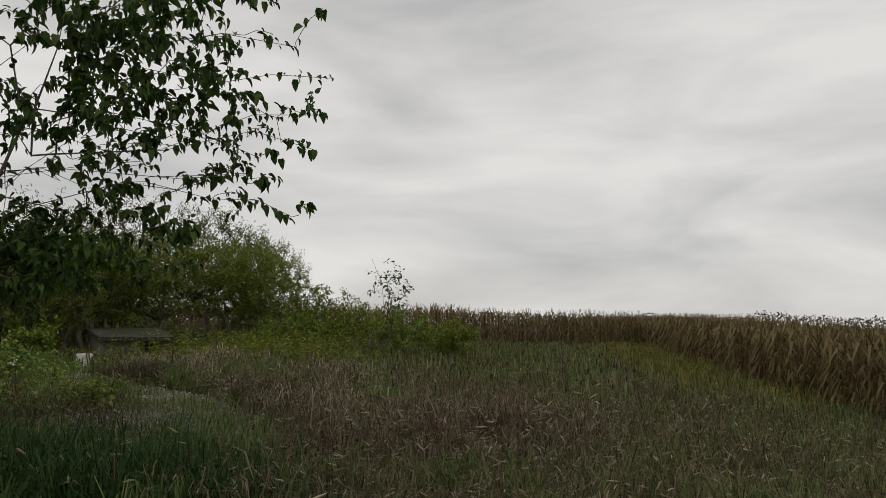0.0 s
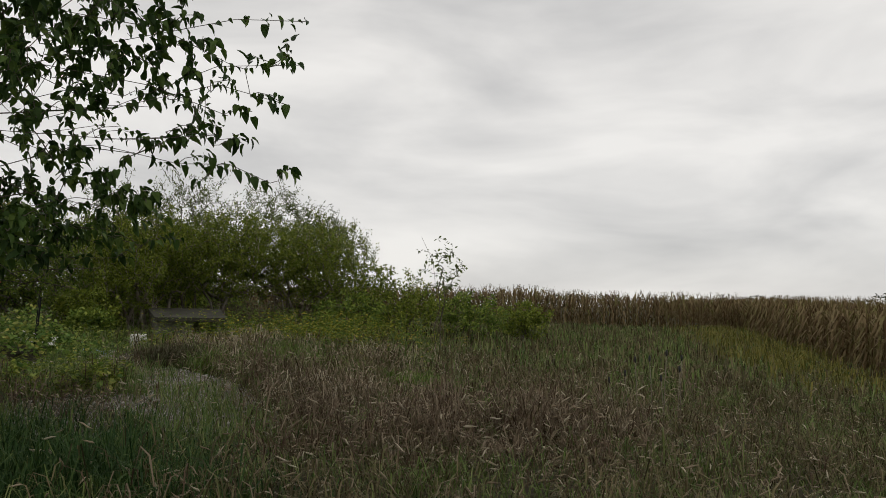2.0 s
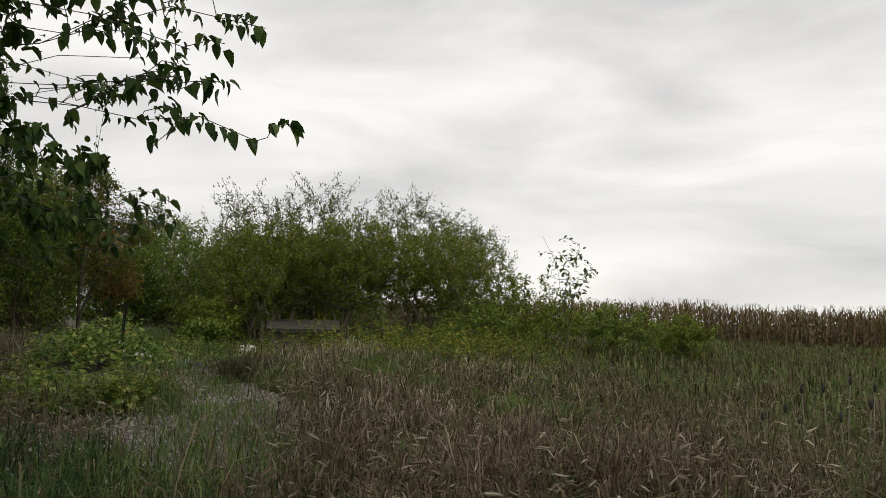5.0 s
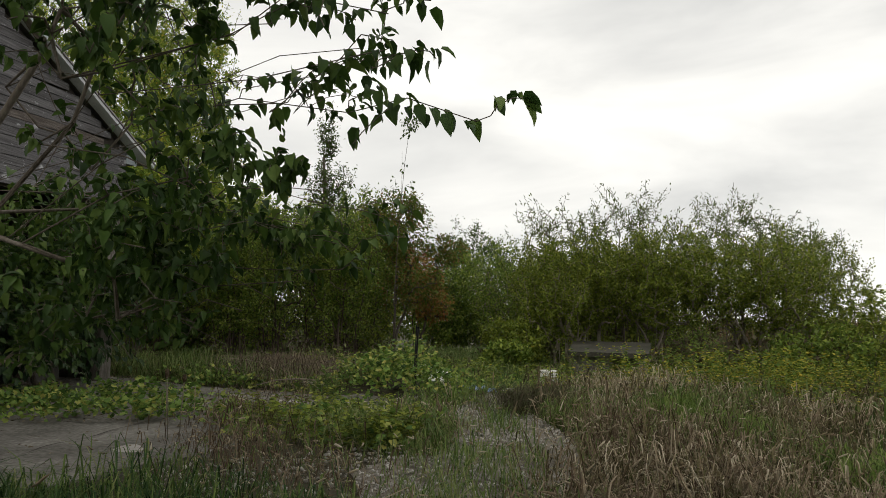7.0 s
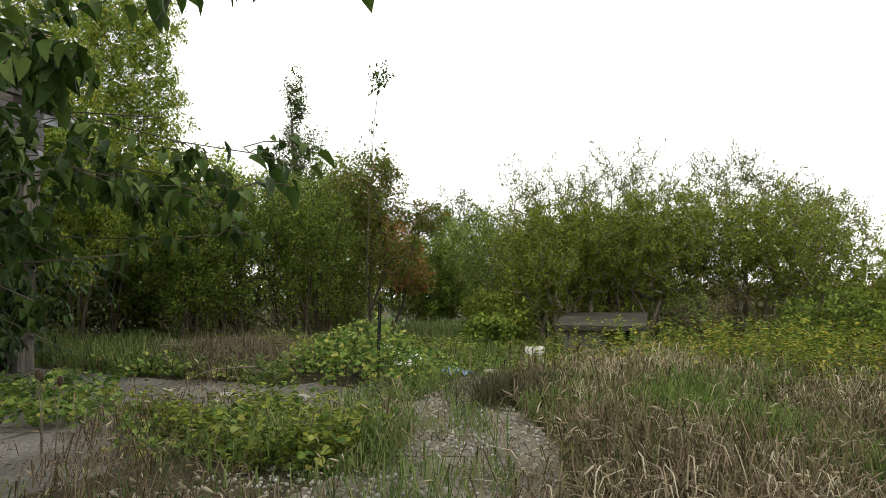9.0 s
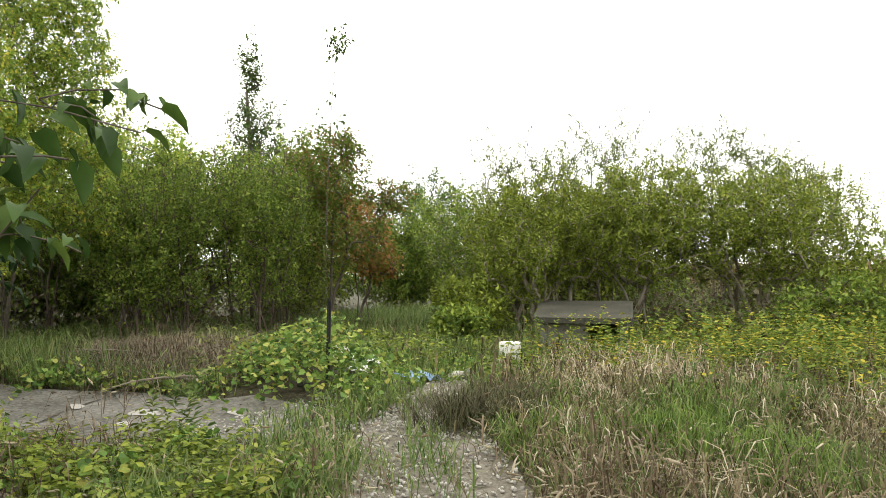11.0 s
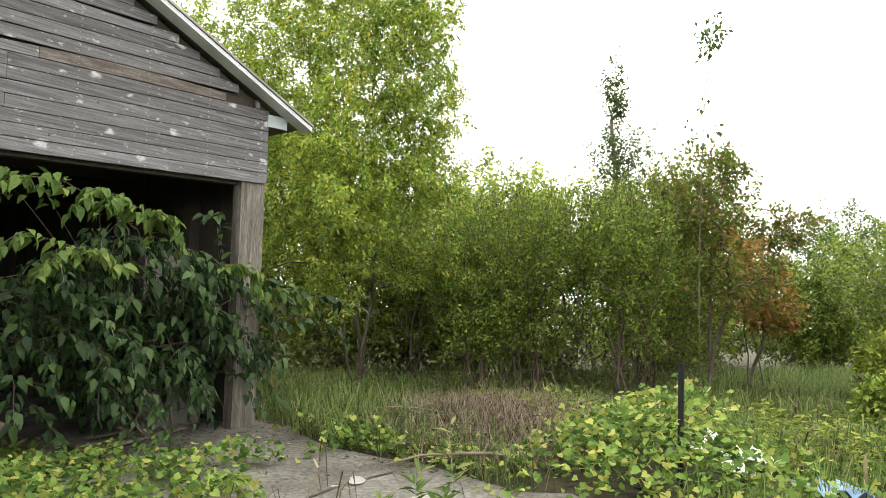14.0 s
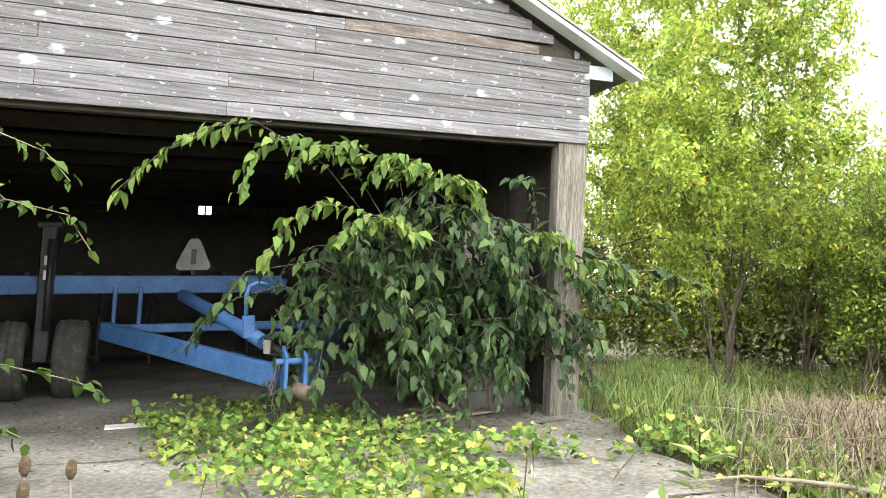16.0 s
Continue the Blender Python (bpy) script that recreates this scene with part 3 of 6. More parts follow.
    lush = lambda x, y: clear(x, y) * np.clip(lushness(x, y) + 0.4 * np.exp(-((x + 6.6) / 0.5) ** 2 - ((y - 12.9) / 0.6) ** 2) + 0.4 * np.exp(-((x + 6.1) / 0.35) ** 2 - ((y - 11.2) / 0.5) ** 2), 0, 1)
    x, y, r = scatter(110000, -8, 2, 8, 15, lush, 73)
    blades("lush_green_grass", x, y, 0.36, 0.008, 1.0, M_LUSH, "lush bright green grass tussocks beside the track", r)
    x, y, r = scatter(9000, -5.6, -4.0, 10.4, 11.9, lambda x, y: np.exp(-((x + 4.75) / 0.34) ** 2 - ((y - 11.15) / 0.36) ** 2), 82)
    blades("brown_weed_clump", x, y, 0.42, 0.005, 1.7, M_BRUSH, "dense dull brown weed clump beside the track", r, category="weed")
    # patch under the near tree; its shade is put in by the dark blade colour
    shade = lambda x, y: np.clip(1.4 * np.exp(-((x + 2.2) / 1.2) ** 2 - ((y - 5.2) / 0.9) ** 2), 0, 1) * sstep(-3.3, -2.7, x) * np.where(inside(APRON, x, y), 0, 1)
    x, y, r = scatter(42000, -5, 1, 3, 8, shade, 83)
    blades("shaded_grass", x, y, 0.36, 0.008, 0.9, M_SHADE, "green grass under the tree, darkened in colour for its shade", r, clumped(x, y, 90), heads=(0.02, 0.09, 0.016, M_HEAD))
    stalks = lambda x, y: np.clip(np.exp(-((x + 5.4) / 0.6) ** 2 - ((y - 8.0) / 0.45) ** 2) + 0.9 * np.exp(-((x + 4.3) / 0.5) ** 2 - ((y - 7.2) / 0.35) ** 2) + 0.7 * np.exp(-((x + 3.9) / 0.6) ** 2 - ((y - 8.8) / 0.35) ** 2) + 0.8 * np.exp(-((x + 3.0) / 0.7) ** 2 - ((y - 7.0) / 0.5) ** 2), 0, 1)
    x, y, r = scatter(13000, -7, -1.6, 5.8, 9.6, stalks, 84)
    blades("dry_joint_stalks", x, y, 0.44, 0.007, 0.9, M_GRASS_RED, "dry brown stalks among the vines on the concrete", r, clumped(x, y, 87), category="weed", heads=(0.25, 0.06, 0.014, M_HEAD), curl=True)
    tufts = lambda x, y: np.clip(np.exp(-((x + 4.3) / 0.35) ** 2 - ((y - 9.4) / 0.4) ** 2) + np.exp(-((x + 3.3) / 0.45) ** 2 - ((y - 8.5) / 0.4) ** 2) + 0.6 * np.exp(-(((x + 4.2) * 0.6 + (y - 10.1) * 0.8) / 0.12) ** 2 - ((x + 4.2) / 0.8) ** 2) + 0.5 * np.exp(-((x + 2.3) / 0.5) ** 2 - ((y - 8.0) / 0.5) ** 2), 0, 1)
    x, y, r = scatter(9000, -5.6, -1.2, 7.2, 11, tufts, 85)
    blades("track_tufts", x, y, 0.26, 0.007, 1.1, M_GRASS_GREEN, "short grass tufts growing through the gravel", r, clumped(x, y, 86), heads=(0.12, 0.06, 0.012, M_HEAD))
    glade = lambda x, y: sstep(1.7, 0.9, np.abs((x + 8.5) * 0.608 + (y - 13.2) * 0.794)) * (0.7 + 0.3 * wave(x, y, 1.5, 38))
    x, y, r = scatter(60000, -22, -9.5, 13, 25, glade, 88)
    k = ~inside(SLAB, x, y)
    x, y = x[k], y[k]
    blades("glade_grass", x, y, 0.24, 0.012, 0.9, M_LUSH, "short bright green grass of the clearing", r, clumped(x, y, 85))
    strip = lambda x, y: inside([(-5.9, 8.1), (-4.0, 8.0), (-3.2, 8.4), (-4.4, 9.7), (-5.2, 9.8), (-5.6, 9.0)], x, y) * 0.8 + 0.5 * np.exp(-((x + 5.9) / 0.3) ** 2 - ((y - 10.5) / 0.6) ** 2)
    x, y, r = scatter(14000, -7, -2.8, 7.8, 12, strip, 74)
    blades("apron_edge_grass", x, y, 0.3, 0.01, 1.1, M_GRASS_GREEN, "grass rooted in the joint between concrete and gravel", r, clumped(x, y, 97), heads=(0.1, 0.07, 0.016, M_HEAD))


build_grass()
build_weeds()

# ------------------------------------------------------------------ corn


def stalk_template():
    r = np.random.default_rng(5)
    V, F = [], []

    def strip(pts, w, side):
        k = len(V)
        for p, ww in zip(pts, w):
            V.append(np.array(p) - side * ww / 2)
            V.append(np.array(p) + side * ww / 2)
        for j in range(len(pts) - 1):
            q = k + 2 * j
            F.append((q, q + 1, q + 3))
            F.append((q, q + 3, q + 2))

    strip([(0, 0, 0), (0.01, 0, 0.9), (0, 0.01, 1.75)], (0.03, 0.025, 0.012), np.array([1.0, 0, 0]))
    strip([(0, 0, 0), (0.01, 0, 0.9), (0, 0.01, 1.75)], (0.03, 0.025, 0.012), np.array([0, 1.0, 0]))
    for k in range(9):
        a = k * math.pi + r.uniform(-0.5, 0.5)
        z, ln = 0.3 + k * 0.15, r.uniform(0.35, 0.6)
        d = np.array([math.cos(a), math.sin(a), 0])
        side = np.array([-d[1], d[0], 0.0])
        up = 0.25 if k > 5 else 0.1
        strip([d * 0.01 + (0, 0, z), d * ln * 0.4 + (0, 0, z + up), d * ln * 0.75 + (0, 0, z - 0.05 * (9 - k) * 0.5), d * ln * 0.8 + (0, 0, z - 0.38 * (1 - k / 14))], (0.04, 0.06, 0.05, 0.01), side)
    for k in range(3):
        a = r.uniform(0, 6.28)
        strip([(0, 0, 1.7), (0.1 * math.cos(a), 0.1 * math.sin(a), 1.95)], (0.02, 0.008), np.array([math.sin(a), -math.cos(a), 0]))
    return np.array(V), np.array(F)


def build_corn():
    T, F = stalk_template()

    def rows(name, xs, y0, y1, step, seed, scale, label):
        r = np.random.default_rng(seed)
        X, Y = [], []
        for xx in xs:
            yy = np.arange(y0, y1, step) + r.uniform(-0.06, 0.06, len(np.arange(y0, y1, step)))
            X.append(np.full(len(yy), xx) + r.normal(0, 0.06, len(yy)))
            Y.append(yy)
        X, Y = np.concatenate(X), np.concatenate(Y)
        n = len(X)
        a = r.uniform(0, 6.283, n)
        tx, ty = r.normal(0, 0.05, n), r.normal(0, 0.05, n)
        sc = scale * r.uniform(0.88, 1.08, n)
        R = np.zeros((n, 3, 3))
        R[:, 0, 0], R[:, 0, 1], R[:, 1, 0], R[:, 1, 1] = np.cos(a), -np.sin(a), np.sin(a), np.cos(a)
        R[:, 2, 2] = 1
        R[:, 0, 2], R[:, 1, 2] = tx, ty
        V, FF = stamp(T, F, R * sc[:, None, None], np.stack([X, Y, ground(X, Y) - 0.02], 1))
        tagged(new(name, mesh_np(name, V, FF, M_CORN)), label, "corn", kind="stuff")

    rows("corn_field", 8.0 + 0.75 * np.arange(5), 4, 60, 0.15, 81, 0.96, "standing field of dry brown ripe corn in rows")
    rows("corn_field_far", 8.0 + 0.75 * np.arange(4), 60, 150, 0.3, 82, 1.05, "distant rows of dry brown ripe corn")
    rows("corn_headland", np.arange(-24, 7.8, 0.24), 43, 46, 0.7, 83, 1.08, "far headland of dry brown corn across the meadow")


build_corn()

# ------------------------------------------------------------------ trees and shrubs


def plant(name, base, stems, blobs, leaf, label, category, r0=0.05, seed=1, bark=None, limbs=(), group="", twig=0.004, hang=0.0, wood_material=None, sprays=(), light_sprays=(), tip_material=None, shoots=(0, 0.0), spread=0.5):
    """A woody plant: limbs grown from the base to points spread through blobs (cx, cy, cz, rx, ry, rz, n), leaves on the outer twigs.
    leaf: (template, size, leaves a twig, droop, material). hang: how far twigs arch over. limbs: extra limbs as lists of points.
    sprays: arching leafy twigs (points, leaves); shoots: (number, length) of upright shoots that stand out of the crown."""
    r = np.random.default_rng(seed)
    base = np.array([base[0], base[1], float(ground(base[0], base[1])) - 0.03])
    pos, par = [base.copy()], [-1]
    cen = np.mean([b[:3] for b in blobs], axis=0)
    for k in range(stems):
        a = 6.283 * k / stems + r.uniform(-0.4, 0.4)
        b = blobs[k % len(blobs)]
        tgt = np.array(b[:3]) + r.uniform(-0.5, 0.5, 3) * np.array(b[3:6])
        start = base + np.array([math.cos(a), math.sin(a), 0]) * (0.02 + 0.06 * min(stems - 1, 4)) * r.uniform(0.4, 1.2)
        prev = 0
        for j in range(1, 6):
            f = j / 5
            p = start + (tgt - start) * np.array([f ** 1.35, f ** 1.35, f]) * 0.9 + r.normal(0, 0.03, 3)
            pos.append(p)
            par.append(prev)
            prev = len(pos) - 1
    for pts in list(limbs) + [q for q, _ in list(sprays) + list(light_sprays)]:
        pts = [np.array(p, float) for p in pts]
        prev = int(np.argmin([np.linalg.norm(p - pts[0]) for p in pos]))
        for p in pts:
            pos.append(p)
            par.append(prev)
            prev = len(pos) - 1
    att = []
    for b in blobs:
        n = b[6]
        v = r.normal(0, 1, (n, 3))
        v /= np.linalg.norm(v, axis=1)[:, None]
        v *= r.uniform(0, 1, n)[:, None] ** 0.45
        att.append(np.array(b[:3]) + v * np.array(b[3:6]))
    att = np.concatenate(att)
    att = att[att[:, 2] > ground(att[:, 0], att[:, 1]) + 0.1]
    att = att[np.argsort(np.linalg.norm(att - base, axis=1))]
    tips = []
    cap = len(pos) + 3 * len(att) + 3 * shoots[0]
    arr = np.zeros((cap, 3))
    arr[:len(pos)] = pos
    m = len(pos)
    par = par + [0] * (cap - m)
    for p in att:
        dv = p - arr[:m]
        d = np.linalg.norm(dv, axis=1) + 0.7 * np.maximum(0, -dv[:, 2])
        d[0] += 1.0
        q = int(np.argmin(d))
        a = arr[q]
        ln = np.linalg.norm(p - a)
        prev = q
        for f in (0.36, 0.7, 1.0):
            pt = a + (p - a) * f + np.array([0, 0, 0.16 * ln * math.sin(math.pi * f) + hang * ln * (math.sin(math.pi * f))])
            if f < 1:
                pt = pt + r.normal(0, 0.05 * ln, 3)
            arr[m] = pt
            par[m] = prev
            prev = m
            m += 1
        tips.append(prev)
    if shoots[0]:
        outer = np.argsort([-(arr[q][2] + 0.8 * np.linalg.norm(arr[q][:2] - cen[:2])) for q in tips])[:shoots[0] * 3]
        for q in r.choice(outer, min(shoots[0], len(outer)), replace=False):
            prev = tips[q]
            away = arr[prev] - cen
            d = np.array([0.35 * away[0], 0.35 * away[1], 1.0 + 0.4 * abs(away[2])]) + r.normal(0, 0.25, 3)
            d = d / np.linalg.norm(d) * shoots[1] * r.uniform(0.5, 1.2)
            for f in (1, 2, 3):
                arr[m] = arr[prev] + d / 3 + r.normal(0, 0.04 * shoots[1], 3)
                par[m] = prev
                prev = m
                m += 1
            tips.append(prev)
    arr = arr[:m]
    par = np.array(par[:m])
    cnt = np.zeros(m)
    cnt[tips] = 1
    for k in range(m - 1, 0, -1):
        cnt[par[k]] += max(cnt[k], 0.2)
    rad = np.maximum(twig, r0 * np.sqrt(np.maximum(cnt, 0.5) / max(cnt[0], 1)))
    kids = np.arange(1, m)
    pa = par[1:]
    a, b = arr[pa], arr[kids]
    d = b - a
    ln = np.linalg.norm(d, axis=1)
    ok = ln > 1e-4
    a, b, d, ra, rb = a[ok], b[ok], d[ok], rad[pa][ok], rad[kids][ok]
    ra = np.minimum(ra, rb * 1.8)
    d = d / np.linalg.norm(d, axis=1)[:, None]
    ref = np.where(np.abs(d[:, 2:3]) > 0.9, np.array([[1.0, 0, 0]]), np.array([[0, 0, 1.0]]))
    ux = np.cross(d, ref)
    ux /= np.linalg.norm(ux, axis=1)[:, None]
    uy = np.cross(d, ux)
    k = 5
    n = len(a)
    V = np.zeros((n, 2 * k, 3))
    for j in range(k):
        c, s = math.cos(6.283 * j / k), math.sin(6.283 * j / k)
        V[:, j] = a + (ux * c + uy * s) * ra[:, None]
        V[:, k + j] = b + (ux * c + uy * s) * rb[:, None]
    Q = np.array([(j, (j + 1) % k, k + (j + 1) % k, k + j) for j in range(k)])
    F = (Q[None] + (np.arange(n) * 2 * k)[:, None, None]).reshape(-1, 4)
    root = thing(name, base, label, category, group)
    part("trunk", mesh_np("trunk", V.reshape(-1, 3) - base, F, wood_material or M_BARK, True), root)
    T, size, per, droop, material = leaf
    t = np.array(tips)
    i = np.repeat(t, per)
    back = r.uniform(0, 1, len(i))
    i = np.where(back < 0.6, par[i], i)
    i = np.maximum(np.where(back < 0.25, par[i], i), 1)
    f = r.uniform(0, 1.0, len(i))
    up = par[i]
    P = arr[up] + (arr[i] - arr[up]) * f[:, None]
    dirn = arr[i] - arr[up]
    dirn = dirn / (np.linalg.norm(dirn, axis=1)[:, None] + 1e-6)
    dd = r.normal(0, 0.6, (len(i), 3)) + dirn * 0.5 + np.array([0, 0, -droop])
    P = P + r.normal(0, size * spread, (len(i), 3))
    S = size * r.uniform(0.6, 1.25, len(i))
    core = len(P)
    for q_index, (pts, count) in enumerate(list(sprays) + list(light_sprays)):
        if q_index == len(sprays):
            core = len(P)
        pts = np.array(pts, float)
        f = np.clip(0.2 + 0.8 * (np.arange(count) + r.uniform(0.1, 0.9, count)) / count, 0.12, 0.999) * (len(pts) - 1)
        k = f.astype(int)
        q = pts[k] + (pts[k + 1] - pts[k]) * (f - k)[:, None]
        along = pts[k + 1] - pts[k]
        along /= np.linalg.norm(along, axis=1)[:, None]
        side = np.cross(along, np.array([0, 0, 1.0])) * np.where(np.arange(count) % 2, 1, -1)[:, None]
        P = np.concatenate([P, q + side * 0.02 + r.normal(0, 0.022, (count, 3))])
        dd = np.concatenate([dd, along * 0.45 + side * 0.55 + r.normal(0, 0.36, (count, 3)) + np.array([0, 0, -0.2 - 0.5 * droop])])
        S = np.concatenate([S, size * r.uniform(0.5, 1.35, count)])
    if not light_sprays:
        core = len(P)
    R = frames(dd, r.uniform(-0.8, 0.8, len(dd)), S)
    if tip_material is None:
        core = len(P)
    V, F = stamp(*T, R[:core], P[:core] - base)
    part("crown", mesh_np("crown", V, F, material), root)
    # outer sprays take the lighter colour that stands for light falling on them
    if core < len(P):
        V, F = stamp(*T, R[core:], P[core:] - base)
        part("lit_foliage", mesh_np("lit_foliage", V, F, tip_material), root, "yellow-green leaves on arching shoots, lightened as if by daylight")
    return root


def arch(r, a, d, length, fall):
    """A twig that rises from a along d and droops at its end."""
    a, d = np.array(a, float), np.array(d, float) / np.linalg.norm(d)
    pts = []
    for f in (0, 0.3, 0.6, 0.85, 1.0):
        pts.append(a + d * length * f + np.array([r.gauss(0, 0.02), r.gauss(0, 0.02), length * (0.55 * f - fall * f * f)]))
    return pts


def build_trees():
    # near tree whose limbs reach out over the meadow
    rt = random.Random(77)
    TWIGS = []
    for k in range(26):
        a = np.array([rt.uniform(-3.9, -2.6), rt.uniform(5.3, 6.3), rt.uniform(0.9, 2.6)])
        d = np.array([rt.uniform(0.3, 1.0), rt.uniform(0.1, 0.8), rt.uniform(-0.3, 0.45)])
        ln = rt.uniform(0.4, 1.1)
        TWIGS.append([a, a + d * ln * 0.5 + np.array([0, 0, 0.08]), a + d * ln])
    reach = [([(-2.6, 5.4, 2.4), (-1.85, 6.0, 2.75), (-1.12, 6.33, 3.04), (-0.68, 6.55, 3.11)], 46), ([(-2.6, 5.4, 2.3), (-1.88, 6.05, 2.5), (-1.28, 6.4, 2.75), (-0.75, 6.62, 2.83)], 46),
             ([(-2.54, 5.59, 2.3), (-1.88, 6.1, 2.4), (-1.28, 6.4, 2.6), (-0.8, 6.57, 2.52)], 46), ([(-2.45, 5.4, 3.0), (-2.0, 5.8, 3.15), (-1.43, 6.1, 3.4), (-0.95, 6.38, 3.4)], 46),
             ([(-2.5, 5.5, 3.3), (-1.8, 5.9, 3.6), (-1.2, 6.2, 3.7)], 34), ([(-2.6, 5.6, 2.1), (-1.9, 6.15, 2.15), (-1.35, 6.5, 2.2)], 30), ([(-2.2, 5.7, 2.9), (-1.6, 6.1, 2.95), (-1.1, 6.4, 2.72)], 36),
             ([(-2.3, 5.7, 2.6), (-1.7, 6.2, 2.62), (-1.25, 6.45, 2.42)], 30),
             ([(-3.4, 5.4, 1.5), (-2.9, 5.75, 1.9), (-2.3, 6.1, 2.1), (-1.9, 6.35, 2.13)], 12), ([(-2.1, 6.2, 2.12), (-1.7, 6.5, 2.12), (-1.3, 6.72, 2.08), (-1.0, 6.9, 1.98)], 44), ([(-2.1, 6.2, 2.12), (-1.8, 6.5, 2.3), (-1.55, 6.72, 2.42)], 22), ([(-2.0, 6.25, 2.12), (-1.6, 6.4, 2.3), (-1.4, 6.5, 2.36)], 14),
             ([(-4.2, 5.9, 2.0), (-3.37, 6.75, 1.91), (-3.01, 7.09, 1.85), (-2.73, 7.33, 1.8), (-2.44, 7.48, 1.72)], 20), ([(-4.0, 5.8, 1.5), (-3.24, 6.73, 1.45), (-2.99, 6.98, 1.37), (-2.72, 7.19, 1.37), (-2.57, 7.31, 1.42)], 12), ([(-4.0, 5.8, 1.7), (-3.31, 6.74, 1.65), (-3.09, 6.94, 1.56), (-2.85, 7.09, 1.42)], 26), ([(-4.0, 5.9, 1.7), (-3.3, 6.7, 1.7), (-2.67, 7.26, 1.6)], 16),
             ([(-4.9, 5.4, 2.0), (-4.16, 6.2, 2.51), (-3.62, 6.83, 2.75), (-3.07, 7.38, 2.72)], 22), ([(-4.7, 4.8, 1.6), (-4.01, 5.41, 1.96), (-3.43, 6.27, 2.25), (-2.74, 6.97, 2.42)], 28),
             ([(-3.2, 5.7, 1.4), (-2.7, 6.6, 1.6), (-2.35, 7.05, 1.45)], 26)]
    side = []
    for pts, count in reach:
        for k in range(3 if count > 15 else 1):
            j = rt.randrange(1, len(pts) - 1) if len(pts) > 2 else 0
            a = np.array(pts[j]) + (np.array(pts[j + 1]) - np.array(pts[j])) * rt.random()
            d = np.array(pts[-1]) - np.array(pts[0])
            d = d / np.linalg.norm(d) * 0.7 + np.array([rt.gauss(0, 0.5), rt.gauss(0, 0.5), rt.gauss(0.15, 0.3)])
            side.append((arch(rt, a, d, rt.uniform(0.2, 0.4), rt.uniform(0.4, 0.8)), rt.randrange(6, 13)))
    reach = [([np.array(p) + np.array([rt.gauss(0, 0.03), rt.gauss(0, 0.03), rt.gauss(0, 0.05)]) for p in pts], count * 2 // 3) for pts, count in reach] + side
    # crown blobs at z 5.2 and 5.8 are unseen, added to shade the ground
    plant("mulberry_tree", (-4.6, 4.6), 4,
          [(-2.7, 5.7, 3.6, 1.3, 1.1, 1.2, 130), (-1.9, 6.1, 3.1, 0.8, 0.5, 0.7, 60), (-2.5, 5.7, 2.5, 0.8, 0.6, 0.5, 45), (-3.3, 5.8, 1.5, 0.8, 0.8, 0.75, 90), (-4.2, 5.4, 4.4, 1.4, 1.3, 1.2, 50), (-3.0, 6.15, 1.5, 0.45, 0.4, 0.55, 60), (-1.9, 5.3, 3.0, 0.7, 0.6, 0.8, 90), (-2.15, 6.1, 1.9, 0.5, 0.35, 0.25, 16), (-2.6, 5.9, 1.55, 0.5, 0.4, 0.35, 44), (-1.85, 6.2, 1.75, 0.35, 0.3, 0.2, 14), (-3.9, 5.0, 5.8, 2.2, 2.0, 1.1, 200), (-3.2, 3.4, 5.2, 2.2, 2.0, 1.4, 420), (-3.35, 6.65, 1.65, 0.55, 0.5, 0.3, 24), (-2.95, 7.05, 1.5, 0.42, 0.4, 0.3, 14), (-3.7, 6.3, 1.3, 0.6, 0.5, 0.5, 80)],
          (FOLDED, 0.08, 8, 0.7, M_LEAF_NEAR), "broad tree with heart-shaped drooping green leaves and long bare twigs", "tree", 0.03, 101, hang=0.1, twig=0.0028, limbs=TWIGS, sprays=reach, spread=0.25)
    plant("apron_shrub", (-5.7, 4.8), 5, [(-5.6, 5.0, 1.3, 0.8, 0.75, 0.9, 200), (-5.0, 5.95, 1.35, 0.42, 0.42, 0.85, 130)], (DROOP, 0.08, 14, 0.4, M_LEAF_NEAR), "dark tangled shrub with dead sticks beside the concrete", "shrub", 0.03, 104, wood_material=M_DEAD,
          sprays=[([(-5.9, 5.0, 1.6), (-6.3, 5.3, 2.05), (-6.55, 5.5, 1.95), (-6.7, 5.55, 1.8)], 22), ([(-5.9, 5.0, 1.3), (-6.4, 5.4, 1.65), (-6.7, 5.55, 1.6), (-6.85, 5.6, 1.4)], 24), ([(-5.9, 5.0, 0.7), (-6.4, 5.3, 0.75), (-6.8, 5.6, 0.62), (-6.95, 5.65, 0.55)], 22), ([(-6.0, 5.0, 0.5), (-6.4, 5.3, 0.45), (-6.6, 5.45, 0.3)], 18)],
          limbs=[[(-5.6 + 0.3 * math.cos(k), 4.9 + 0.3 * math.sin(k), 0.7 + 0.07 * k), (-5.4 + 0.7 * math.cos(k * 1.7), 5.1 + 0.6 * math.sin(k * 2.3), 0.9 + 0.08 * k)] for k in range(14)])
    # shrub that fills one side of the shed doorway
    c = [W(1.3, -0.6, 1.1), W(0.7, -0.5, 1.0), W(2.0, -0.7, 1.2), W(1.4, -0.6, 0.6)]
    rr = [(0.8, 0.6, 0.6, 110), (0.5, 0.5, 0.5, 70), (0.5, 0.5, 0.5, 60), (0.7, 0.6, 0.35, 60)]
    rd = random.Random(31)
    dark = []
    for k in range(150):
        s = rd.uniform(0.15, 2.6)
        z = rd.uniform(0.45, 2.15 - 0.4 * abs(s - 1.6))
        go = SU * rd.gauss((s - 1.4) * 0.5, 0.55) + SN * rd.uniform(0.25, 1.0)
        dark.append((arch(rd, W(s, rd.uniform(-0.5, 0.1), z), go, rd.uniform(0.4, 0.75), rd.uniform(0.75, 1.2)), 17))
